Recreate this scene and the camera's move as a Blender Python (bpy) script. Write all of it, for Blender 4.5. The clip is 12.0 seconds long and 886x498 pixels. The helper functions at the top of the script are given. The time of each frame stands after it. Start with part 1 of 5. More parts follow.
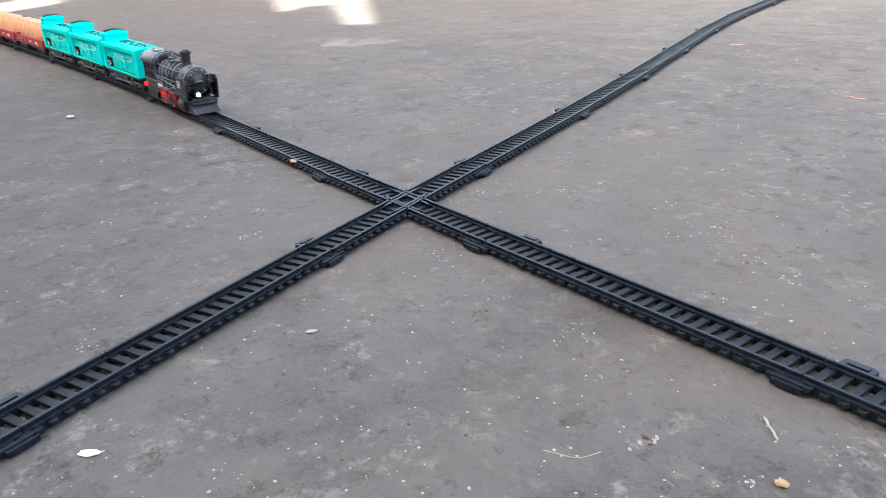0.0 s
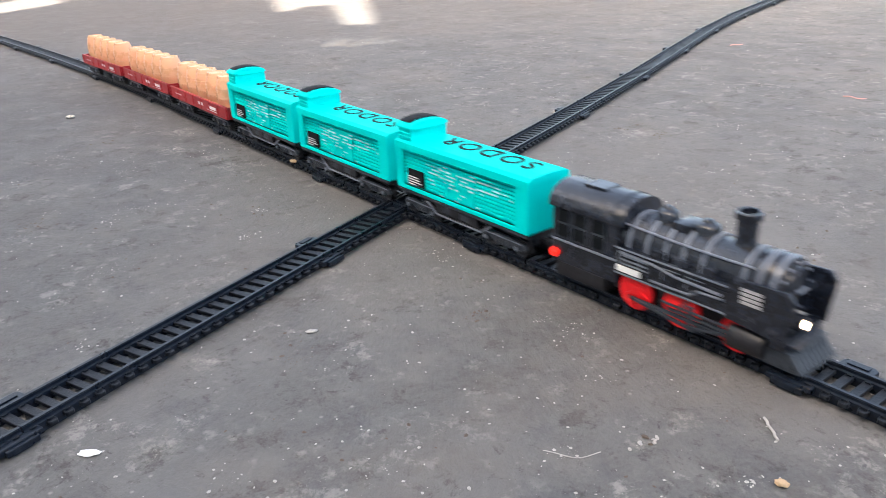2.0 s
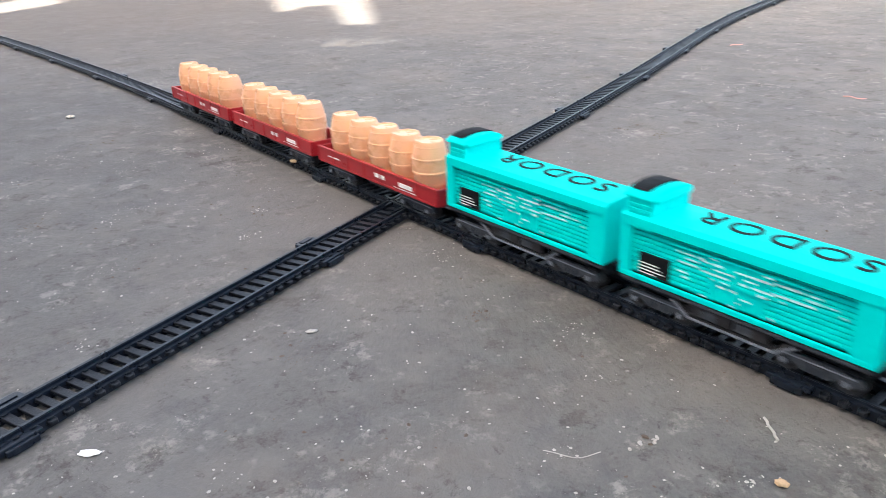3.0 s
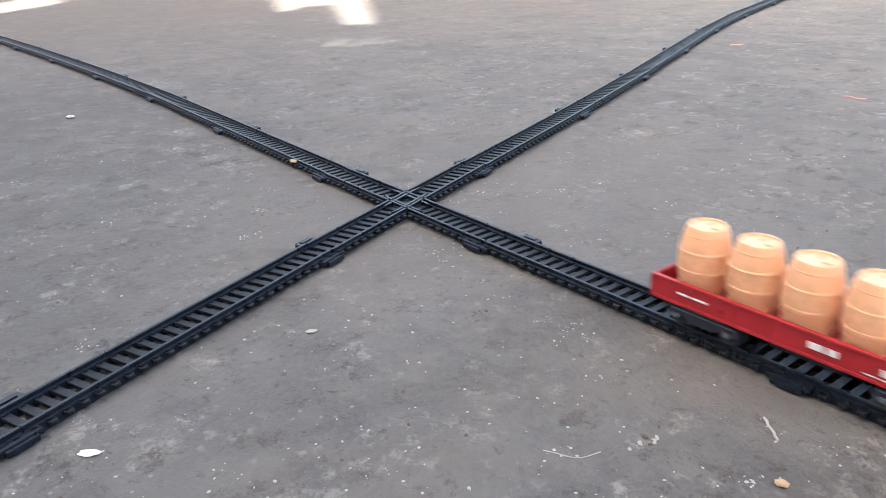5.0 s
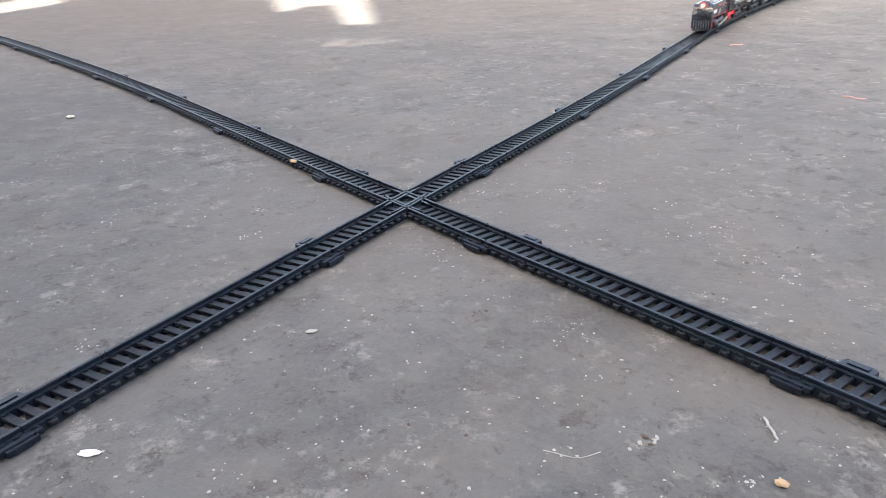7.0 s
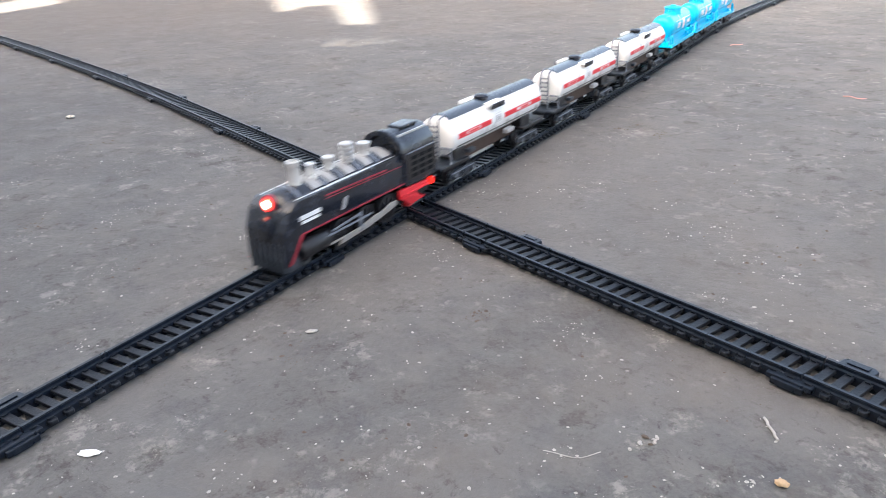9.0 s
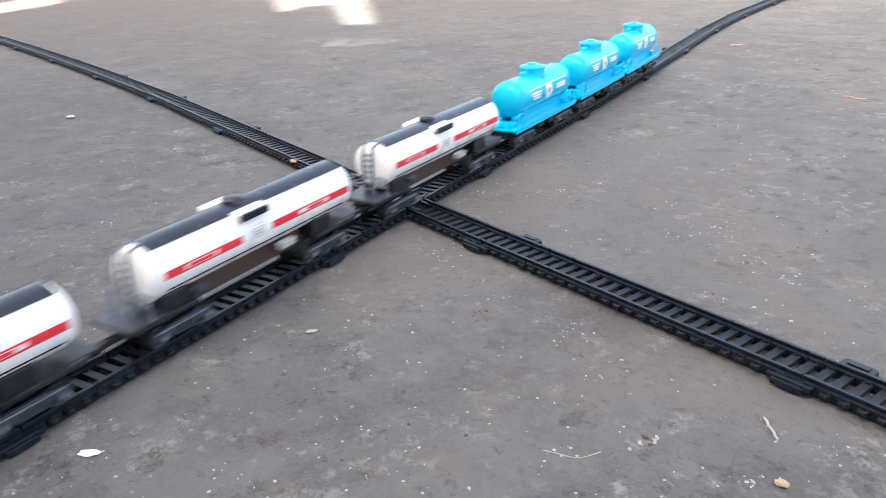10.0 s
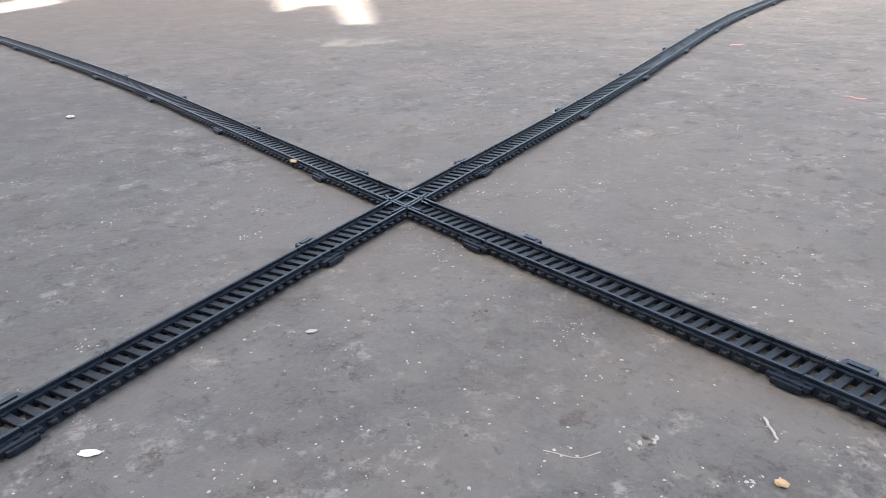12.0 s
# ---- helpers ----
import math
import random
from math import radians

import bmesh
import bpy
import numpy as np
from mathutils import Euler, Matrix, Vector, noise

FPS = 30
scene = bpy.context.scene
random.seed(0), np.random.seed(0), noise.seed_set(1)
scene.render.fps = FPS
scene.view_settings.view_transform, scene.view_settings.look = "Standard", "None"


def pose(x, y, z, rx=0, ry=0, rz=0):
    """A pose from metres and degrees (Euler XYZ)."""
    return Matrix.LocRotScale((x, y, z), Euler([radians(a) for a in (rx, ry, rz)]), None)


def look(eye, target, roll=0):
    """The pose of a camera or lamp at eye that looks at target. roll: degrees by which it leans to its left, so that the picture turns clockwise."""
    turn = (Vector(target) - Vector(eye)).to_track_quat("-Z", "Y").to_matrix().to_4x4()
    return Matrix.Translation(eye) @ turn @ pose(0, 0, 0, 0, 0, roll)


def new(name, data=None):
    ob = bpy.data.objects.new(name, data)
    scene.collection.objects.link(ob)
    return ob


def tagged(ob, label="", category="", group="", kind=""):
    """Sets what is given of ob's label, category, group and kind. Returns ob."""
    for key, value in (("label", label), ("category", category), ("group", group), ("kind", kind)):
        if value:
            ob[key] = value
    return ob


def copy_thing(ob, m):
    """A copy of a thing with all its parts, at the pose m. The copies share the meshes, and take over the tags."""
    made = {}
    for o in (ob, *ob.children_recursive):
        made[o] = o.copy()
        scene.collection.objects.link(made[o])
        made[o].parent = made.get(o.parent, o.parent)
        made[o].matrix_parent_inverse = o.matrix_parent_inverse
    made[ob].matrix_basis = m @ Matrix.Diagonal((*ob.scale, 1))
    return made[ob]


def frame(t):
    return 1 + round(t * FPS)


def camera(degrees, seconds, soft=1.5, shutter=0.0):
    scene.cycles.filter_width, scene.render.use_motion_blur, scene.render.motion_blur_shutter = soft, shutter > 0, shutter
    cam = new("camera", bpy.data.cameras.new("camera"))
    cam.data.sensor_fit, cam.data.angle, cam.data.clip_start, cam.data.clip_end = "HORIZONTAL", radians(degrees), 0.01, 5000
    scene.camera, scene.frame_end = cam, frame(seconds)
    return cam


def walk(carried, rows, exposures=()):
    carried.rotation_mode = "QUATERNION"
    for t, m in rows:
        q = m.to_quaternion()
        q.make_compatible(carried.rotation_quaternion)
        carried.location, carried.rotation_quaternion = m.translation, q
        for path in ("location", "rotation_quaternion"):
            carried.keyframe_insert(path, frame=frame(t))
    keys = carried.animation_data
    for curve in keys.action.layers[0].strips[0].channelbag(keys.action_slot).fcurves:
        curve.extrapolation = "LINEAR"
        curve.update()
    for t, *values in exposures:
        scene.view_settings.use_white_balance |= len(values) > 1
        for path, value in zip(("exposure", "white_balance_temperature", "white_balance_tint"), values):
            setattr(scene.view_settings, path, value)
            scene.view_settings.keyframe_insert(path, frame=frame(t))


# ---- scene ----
from mathutils.geometry import delaunay_2d_cdt

EYE = Vector((0.36181, -0.25254, 0.16366))
AIM = EYE + Vector((-0.72845, 0.56111, -0.39308))
cam = camera(58.84, 12.0, soft=0.7, shutter=0.35)
walk(cam, [(0.0, look(EYE, AIM, -2.136)), (12.0, look(EYE, AIM, -2.136))], exposures=[(0.0, 3.45), (12.0, 3.45)])

# ---- light: open sky over a yard, the sun behind an added unseen wall ----
SUN_EL = radians(35)
SUN_H = Vector((0.12, -0.99, 0)).normalized()
SUN = Vector((SUN_H.x * math.cos(SUN_EL), SUN_H.y * math.cos(SUN_EL), math.sin(SUN_EL)))
world = bpy.data.worlds.new("world")
scene.world = world
world.use_nodes = True
wn = world.node_tree
sky = wn.nodes.new("ShaderNodeTexSky")
sky.sky_type = "NISHITA"
sky.sun_disc = False
sky.air_density, sky.dust_density, sky.ozone_density = 0.6, 7.0, 0.6
sky.sun_elevation = SUN_EL
sky.sun_rotation = math.atan2(SUN_H.x, SUN_H.y)
sky_tint = wn.nodes.new("ShaderNodeVectorMath")   # warm tint added to the sky light in place of a white balance
sky_tint.operation = "MULTIPLY"
sky_tint.inputs[1].default_value = (1.10, 1.0, 0.815)
wn.links.new(sky.outputs[0], sky_tint.inputs[0])
wn.links.new(sky_tint.outputs[0], wn.nodes["Background"].inputs[0])
wn.nodes["Background"].inputs[1].default_value = 0.12
lamp = bpy.data.lights.new("sun", "SUN")
lamp.energy = 4.0
lamp.angle = radians(0.6)
lamp.color = (1.0, 0.93, 0.82)
sun_ob = new("sun", lamp)
sun_ob.matrix_world = look(SUN * 30, (0, 0, 0))


# ---- materials ----
def material(name, base, rough=0.5, metal=0.0, var=0.15, scale=60.0, fine=900.0, bump=0.0, bump_scale=600.0, glow=None, power=0.0, coat=0.0, dust_glint=None, dust_glint_amount=0.0, trans=0.0, spec=0.5):
    """A surface with variation at two scales, dusty spots or painted glints on top and fine relief."""
    m = bpy.data.materials.new(name)
    m.use_nodes = True
    t = m.node_tree
    n, l = t.nodes, t.links
    b = n["Principled BSDF"]
    tc = n.new("ShaderNodeTexCoord")
    def tex(s, d=4.0, r=0.6):
        k = n.new("ShaderNodeTexNoise")
        k.inputs["Scale"].default_value, k.inputs["Detail"].default_value, k.inputs["Roughness"].default_value = s, d, r
        l.new(tc.outputs["Object"], k.inputs["Vector"])
        return k
    big, small = tex(scale), tex(fine, 3.0)
    add = n.new("ShaderNodeMath"); add.operation = "ADD"
    l.new(big.outputs[0], add.inputs[0]); l.new(small.outputs[0], add.inputs[1])
    ramp = n.new("ShaderNodeMapRange")
    ramp.inputs[1].default_value, ramp.inputs[2].default_value = 0.65, 1.35
    ramp.inputs[3].default_value, ramp.inputs[4].default_value = 1 - var, 1 + var
    l.new(add.outputs[0], ramp.inputs[0])
    mul = n.new("ShaderNodeVectorMath"); mul.operation = "SCALE"
    mul.inputs[0].default_value = base[:3]
    l.new(ramp.outputs[0], mul.inputs["Scale"])
    colour = mul.outputs[0]
    if dust_glint:
        mix = n.new("ShaderNodeMix"); mix.data_type = "RGBA"
        spots = tex(scale * 3, 5.0, 0.7)
        mr = n.new("ShaderNodeMapRange")
        mr.inputs[1].default_value, mr.inputs[2].default_value = 0.45, 0.75
        mr.inputs[3].default_value, mr.inputs[4].default_value = 0.0, dust_glint_amount
        l.new(spots.outputs[0], mr.inputs[0])
        l.new(mr.outputs[0], mix.inputs[0]); l.new(colour, mix.inputs[6])
        mix.inputs[7].default_value = (*dust_glint, 1)
        colour = mix.outputs[2]
    l.new(colour, b.inputs["Base Color"])
    rr = n.new("ShaderNodeMapRange")
    rr.inputs[1].default_value, rr.inputs[2].default_value = 0.3, 0.7
    rr.inputs[3].default_value, rr.inputs[4].default_value = max(0.03, rough - 0.1), min(1, rough + 0.12)
    l.new(big.outputs[0], rr.inputs[0]); l.new(rr.outputs[0], b.inputs["Roughness"])
    b.inputs["Metallic"].default_value = metal
    b.inputs["Coat Weight"].default_value = coat
    b.inputs["Specular IOR Level"].default_value = spec
    if trans:
        b.inputs["Subsurface Weight"].default_value = trans
        b.inputs["Subsurface Radius"].default_value = (0.004, 0.002, 0.001)
        b.inputs["Subsurface Scale"].default_value = 1.0
    if bump:
        bp = n.new("ShaderNodeBump")
        bp.inputs["Strength"].default_value, bp.inputs["Distance"].default_value = bump, 0.0004
        k = tex(bump_scale, 3.0)
        l.new(k.outputs[0], bp.inputs["Height"]); l.new(bp.outputs[0], b.inputs["Normal"])
    if glow:
        b.inputs["Emission Color"].default_value = (*glow, 1)
        b.inputs["Emission Strength"].default_value = power
    return m


def concrete():
    m = bpy.data.materials.new("worn_concrete")
    m.use_nodes = True
    t = m.node_tree
    n, l = t.nodes, t.links
    b = n["Principled BSDF"]
    tc = n.new("ShaderNodeTexCoord")
    def tex(s, d=5.0, r=0.6, warp=0.0):
        k = n.new("ShaderNodeTexNoise")
        k.inputs["Scale"].default_value, k.inputs["Detail"].default_value, k.inputs["Roughness"].default_value = s, d, r
        k.inputs["Distortion"].default_value = warp
        l.new(tc.outputs["Object"], k.inputs["Vector"])
        return k.outputs[0]
    def rng(x, a, c, lo, hi):
        k = n.new("ShaderNodeMapRange")
        for i, v in enumerate((a, c, lo, hi)):
            k.inputs[i + 1].default_value = v
        l.new(x, k.inputs[0])
        return k.outputs[0]
    def mix(f, a, c):
        k = n.new("ShaderNodeMix"); k.data_type = "RGBA"
        l.new(f, k.inputs[0])
        for i, v in ((6, a), (7, c)):
            if isinstance(v, tuple):
                k.inputs[i].default_value = (*v, 1)
            else:
                l.new(v, k.inputs[i])
        return k.outputs[2]
    def math2(op, a, c):
        k = n.new("ShaderNodeMath"); k.operation = op
        for i, v in ((0, a), (1, c)):
            if isinstance(v, float):
                k.inputs[i].default_value = v
            else:
                l.new(v, k.inputs[i])
        return k.outputs[0]
    def near(x, y, r, soft, top):
        """1 round one place of the floor, 0 beyond r, with an uneven rim."""
        k = n.new("ShaderNodeVectorMath"); k.operation = "DISTANCE"
        l.new(tc.outputs["Object"], k.inputs[0])
        k.inputs[1].default_value = (x, y, FLOOR)
        rag = math2("MULTIPLY", math2("SUBTRACT", tex(3.0 / r, 5, 0.7), 0.5), 2.2 * r)
        return rng(math2("ADD", k.outputs["Value"], rag), r * (1 - soft), r, top, 0)
    wide, patch, mid, grain = tex(3.2, 3), tex(13, 7, 0.66), tex(38, 8, 0.70), tex(420, 4, 0.8)
    col = mix(rng(wide, 0.40, 0.60, 0, 1), (0.091, 0.091, 0.092), (0.115, 0.114, 0.112))
    col = mix(rng(patch, 0.47, 0.62, 0, 0.8), col, (0.148, 0.145, 0.141))          # lime bloom
    col = mix(rng(tex(21, 7, 0.68, 0.2), 0.52, 0.64, 0, 0.75), col, (0.074, 0.075, 0.082))  # damp grey patches
    col = mix(rng(mid, 0.53, 0.64, 0, 0.6), col, (0.176, 0.169, 0.162))
    col = mix(rng(tex(55, 8, 0.74, 0.3), 0.555, 0.62, 0, 0.85), col, (0.046, 0.042, 0.039))   # dark scuffs
    col = mix(rng(tex(170, 6, 0.75, 0.4), 0.58, 0.66, 0, 0.7), col, (0.042, 0.039, 0.038))   # small pits
    crust = math2("MULTIPLY", rng(tex(120, 8, 0.80, 0.2), 0.52, 0.60, 0, 1), rng(tex(30, 4, 0.6), 0.54, 0.62, 0, 0.62))
    col = mix(crust, col, (0.34, 0.328, 0.305))   # pale crusts
    col = mix(rng(tex(7, 5, 0.66), 0.52, 0.66, 0, 0.42), col, (0.140, 0.120, 0.102))   # earthy stains
    col = mix(rng(tex(9, 9, 0.76, 0.3), 0.53, 0.62, 0, 0.55), col, (0.062, 0.058, 0.056))   # broad dark stains
    # warm bounce from the sun patches, painted brown into the far floor
    sep = n.new("ShaderNodeSeparateXYZ")
    l.new(tc.outputs["Object"], sep.inputs[0])
    far = math2("ADD", sep.outputs[0], math2("MULTIPLY", math2("SUBTRACT", tex(5, 5, 0.7), 0.5), 1.2))
    col = mix(rng(far, -0.30, -1.15, 0, 0.72), col, (0.104, 0.082, 0.067))
    for x, y, r, top in ((-0.42, -0.10, 0.26, 0.40), (-0.10, -0.22, 0.16, 0.30), (-0.46, 0.52, 0.05, 0.55), (-0.18, 0.56, 0.06, 0.5), (-0.10, 0.63, 0.04, 0.6), (0.10, 0.165, 0.03, 0.4)):
        col = mix(near(x, y, r, 0.8, top), col, (0.066, 0.064, 0.066))   # two broad darker areas, then smaller dark stains
    for x, y, r, top in ((0.02, 0.10, 0.24, 0.5), (0.05, -0.06, 0.12, 0.45), (0.20, 0.06, 0.09, 0.4), (-0.10, -0.05, 0.06, 0.3)):
        col = mix(near(x, y, r, 0.9, top), col, (0.158, 0.147, 0.136))   # paler areas round the crossing
    for x, y, r in ((0.235, -0.0543, 0.006), (0.2334, -0.0749, 0.006), (0.130, -0.1984, 0.009), (0.0873, -0.1625, 0.010), (0.1955, -0.0148, 0.008), (-0.282, -0.029, 0.020), (-0.234, -0.053, 0.016), (0.0471, -0.0793, 0.007), (-0.013, 0.2315, 0.016), (-0.52, 0.02, 0.05)):
        spot = math2("MULTIPLY", near(x, y, r, 0.9, 1.0), rng(tex(260, 6, 0.8), 0.46, 0.60, 0.05, 0.8))
        col = mix(spot, col, (0.34, 0.325, 0.29))   # splashes of lime
    col = mix(rng(grain, 0.38, 0.64, 0, 0.42), col, (0.164, 0.160, 0.155))
    vor = n.new("ShaderNodeTexVoronoi")
    vor.inputs["Scale"].default_value = 130.0
    l.new(tc.outputs["Object"], vor.inputs["Vector"])
    speck = rng(vor.outputs["Distance"], 0.05, 0.13, 1, 0)
    pick = rng(tex(26, 4, 0.7), 0.52, 0.62, 0, 1)
    col = mix(math2("MULTIPLY", speck, math2("MULTIPLY", pick, 0.5)), col, (0.44, 0.42, 0.39))
    l.new(col, b.inputs["Base Color"])
    l.new(rng(mid, 0.3, 0.7, 0.58, 0.82), b.inputs["Roughness"])
    b.inputs["Specular IOR Level"].default_value = 0.34
    h = math2("ADD", math2("MULTIPLY", mid, 1.0), math2("MULTIPLY", grain, 0.32))
    h = math2("ADD", h, math2("MULTIPLY", patch, 2.2))
    bp = n.new("ShaderNodeBump")
    bp.inputs["Strength"].default_value, bp.inputs["Distance"].default_value = 0.62, 0.004
    l.new(h, bp.inputs["Height"]); l.new(bp.outputs[0], b.inputs["Normal"])
    return m


FLOOR = 0.0022
CONCRETE = concrete()
PLASTER = material("sun_block_plaster", (0.62, 0.60, 0.56), 0.85, var=0.12, scale=1.5, fine=40, bump=0.3, bump_scale=30)
TRACK = material("black_track_plastic", (0.0055, 0.0105, 0.0205), 0.33, var=0.35, scale=120, fine=1500, bump=0.3, bump_scale=900, dust_glint=(0.13, 0.13, 0.135), dust_glint_amount=0.10, spec=0.34)
SLEEPER = material("dusty_black_plastic", (0.0060, 0.0090, 0.0145), 0.44, var=0.35, scale=150, fine=1500, bump=0.4, bump_scale=1200, dust_glint=(0.16, 0.158, 0.165), dust_glint_amount=0.19, spec=0.26)
# the blue-grey spots here are sky glints painted into the black plastic
BLACK = material("black_toy_plastic", (0.006, 0.009, 0.017), 0.20, var=0.3, scale=90, fine=1200, bump=0.35, bump_scale=300, dust_glint=(0.13, 0.155, 0.21), dust_glint_amount=0.24, spec=0.7)
CHASSIS = material("dull_black_plastic", (0.009, 0.009, 0.012), 0.42, var=0.3, scale=120, fine=1200, bump=0.3, bump_scale=400, dust_glint=(0.10, 0.105, 0.12), dust_glint_amount=0.22, spec=0.45)
TRUCK = material("blue_grey_truck_plastic", (0.026, 0.034, 0.047), 0.36, var=0.35, scale=150, fine=1200, bump=0.25, bump_scale=400, dust_glint=(0.15, 0.17, 0.21), dust_glint_amount=0.3)
CAB = material("brown_black_cab_panel", (0.020, 0.017, 0.019), 0.42, var=0.2, scale=150, fine=1200)
# grey of small fittings, also used to paint highlights on black parts
GREY = material("grey_parts_and_glints", (0.17, 0.195, 0.24), 0.34, var=0.3, scale=200, fine=1500)
SILVER = material("silver_plastic", (0.62, 0.62, 0.62), 0.33, metal=0.55, var=0.12, scale=200, fine=1500)
ROD = material("dull_silver_rod", (0.40, 0.39, 0.38), 0.45, metal=0.4, var=0.2, scale=200, fine=1500)
TEAL = material("turquoise_plastic", (0.0, 0.76, 0.74), 0.45, var=0.05, scale=60, fine=800, bump=0.06, spec=0.015)
TEAL_WORN = material("rubbed_white_print", (0.46, 0.86, 0.92), 0.5, var=0.25, scale=500, fine=2500)
EAVE_SHADE = material("painted_eave_shade", (0.010, 0.075, 0.050), 0.6, var=0.2, scale=300, fine=1500, spec=0.1)
INK = material("black_print", (0.006, 0.008, 0.010), 0.7, var=0.2, scale=300, fine=1500, spec=0.15)
RED = material("brick_red_plastic", (0.37, 0.018, 0.026), 0.36, var=0.10, scale=80, fine=900, bump=0.08)
BRIGHT_RED = material("bright_red_plastic", (0.78, 0.012, 0.018), 0.35, var=0.08, scale=100, fine=900)
LINING = material("dull_red_lining", (0.34, 0.030, 0.050), 0.45, var=0.25, scale=300, fine=1800)
LINE_RED = material("red_print", (0.72, 0.03, 0.045), 0.45, var=0.12, scale=300, fine=1800)
BARREL = material("peach_plastic", (0.82, 0.46, 0.27), 0.30, var=0.05, scale=90, fine=900, trans=0.12, bump=0.05)
WHITE = material("white_plastic", (0.88, 0.88, 0.88), 0.30, var=0.03, scale=80, fine=900)
PRINT = material("white_print", (0.82, 0.84, 0.86), 0.5, var=0.10, scale=600, fine=2500)
EMBLEM = material("grey_print", (0.40, 0.40, 0.42), 0.5, var=0.3, scale=900, fine=2500)
FAINT = material("faint_grey_print", (0.56, 0.56, 0.58), 0.5, var=0.3, scale=900, fine=2500)
BLUE = material("sky_blue_plastic", (0.0, 0.54, 0.84), 0.20, var=0.04, scale=70, fine=900, bump=0.03, spec=0.42)
BROWN = material("brown_underframe", (0.055, 0.032, 0.024), 0.6, var=0.25, scale=100, fine=900)
LENS = material("warm_lamp_lens", (1.0, 0.85, 0.6), 0.2, glow=(1.0, 0.60, 0.30), power=5.0)
RED_LENS = material("red_lamp_lens", (0.7, 0.04, 0.03), 0.2, glow=(1.0, 0.03, 0.02), power=0.8)
RED_LAMP = material("red_tail_lamp", (0.85, 0.02, 0.012), 0.25, glow=(1.0, 0.02, 0.01), power=0.12)
STONE = material("pale_chips", (0.43, 0.415, 0.39), 0.8, var=0.25, scale=300, fine=1500)
EARTH = material("brown_crumbs", (0.12, 0.095, 0.075), 0.9, var=0.35, scale=300, fine=1500)
PINK = material("faded_red_string", (0.58, 0.30, 0.28), 0.7, var=0.2, scale=300, fine=1500)
TAN = material("tan_pebble", (0.50, 0.36, 0.22), 0.7, var=0.25, scale=200, fine=1200)


# ---- mesh helpers ----
def part(name, bm, mat, parent=None, label="", smooth=False, m=None):
    me = bpy.data.meshes.new(name)
    if smooth:
        for f in bm.faces:
            f.smooth = True
    bm.to_mesh(me)
    bm.free()
    me.materials.append(mat)
    if smooth:
        me.set_sharp_from_angle(angle=radians(40))
    ob = new(name, me)
    ob.parent = parent
    if m is not None:
        ob.matrix_basis = m
    if label:
        ob["label"] = label
    return ob


def same(ob, m, name=None):
    """Another part on the same mesh."""
    o = new(name or ob.name.split(".")[0], ob.data)
    o.parent = ob.parent
    o.matrix_basis = m
    if "label" in ob:
        o["label"] = ob["label"]
    return o


def thing(name, label, category, group=""):
    return tagged(new(name), label, category, group)


def box(x0, x1, y0, y1, z0, z1, bevel=0.0, bm=None, seg=2):
    own = bmesh.new()
    r = bmesh.ops.create_cube(own, size=1.0)
    for v in own.verts:
        v.co = Vector((x0 + (v.co.x + 0.5) * (x1 - x0), y0 + (v.co.y + 0.5) * (y1 - y0), z0 + (v.co.z + 0.5) * (z1 - z0)))
    if bevel:
        bmesh.ops.bevel(own, geom=list(own.edges), offset=bevel, segments=seg, profile=0.6, affect="EDGES")
    return join(bm, own)


def join(bm, own):
    if bm is None:
        return own
    me = bpy.data.meshes.new("join")
    own.to_mesh(me)
    own.free()
    bm.from_mesh(me)
    bpy.data.meshes.remove(me)
    return bm


def lathe(profile, axis="z", at=(0, 0, 0), seg=24, bm=None, half=None):
    """Turn (radius, height) pairs about an axis through at."""
    own = bmesh.new()
    rings = []
    for r, h in profile:
        ring = []
        for i in range(seg):
            a = 2 * math.pi * i / seg
            c, s = r * math.cos(a), r * math.sin(a)
            p = {"z": (c, s, h), "x": (h, c, s), "y": (s, h, c)}[axis]
            ring.append(own.verts.new(Vector(p) + Vector(at)))
        rings.append(ring)
    for a, b in zip(rings, rings[1:]):
        for i in range(seg):
            own.faces.new((a[i], a[(i + 1) % seg], b[(i + 1) % seg], b[i]))
    own.faces.new(list(reversed(rings[0])))
    own.faces.new(rings[-1])
    bmesh.ops.recalc_face_normals(own, faces=own.faces)
    return join(bm, own)


def prism(outline, y0, y1, axis="y", bm=None, bevel=0.0):
    """Extrude a 2D outline. axis y: outline in (x, z); axis x: outline in (y, z); axis z: outline in (x, y)."""
    own = bmesh.new()
    def at(p, k):
        return {"y": (p[0], k, p[1]), "x": (k, p[0], p[1]), "z": (p[0], p[1], k)}[axis]
    a = [own.verts.new(at(p, y0)) for p in outline]
    b = [own.verts.new(at(p, y1)) for p in outline]
    own.faces.new(a)
    own.faces.new(list(reversed(b)))
    for i in range(len(a)):
        j = (i + 1) % len(a)
        own.faces.new((a[i], b[i], b[j], a[j]))
    bmesh.ops.recalc_face_normals(own, faces=own.faces)
    if bevel:
        bmesh.ops.bevel(own, geom=list(own.edges), offset=bevel, segments=2, profile=0.6, affect="EDGES")
    return join(bm, own)


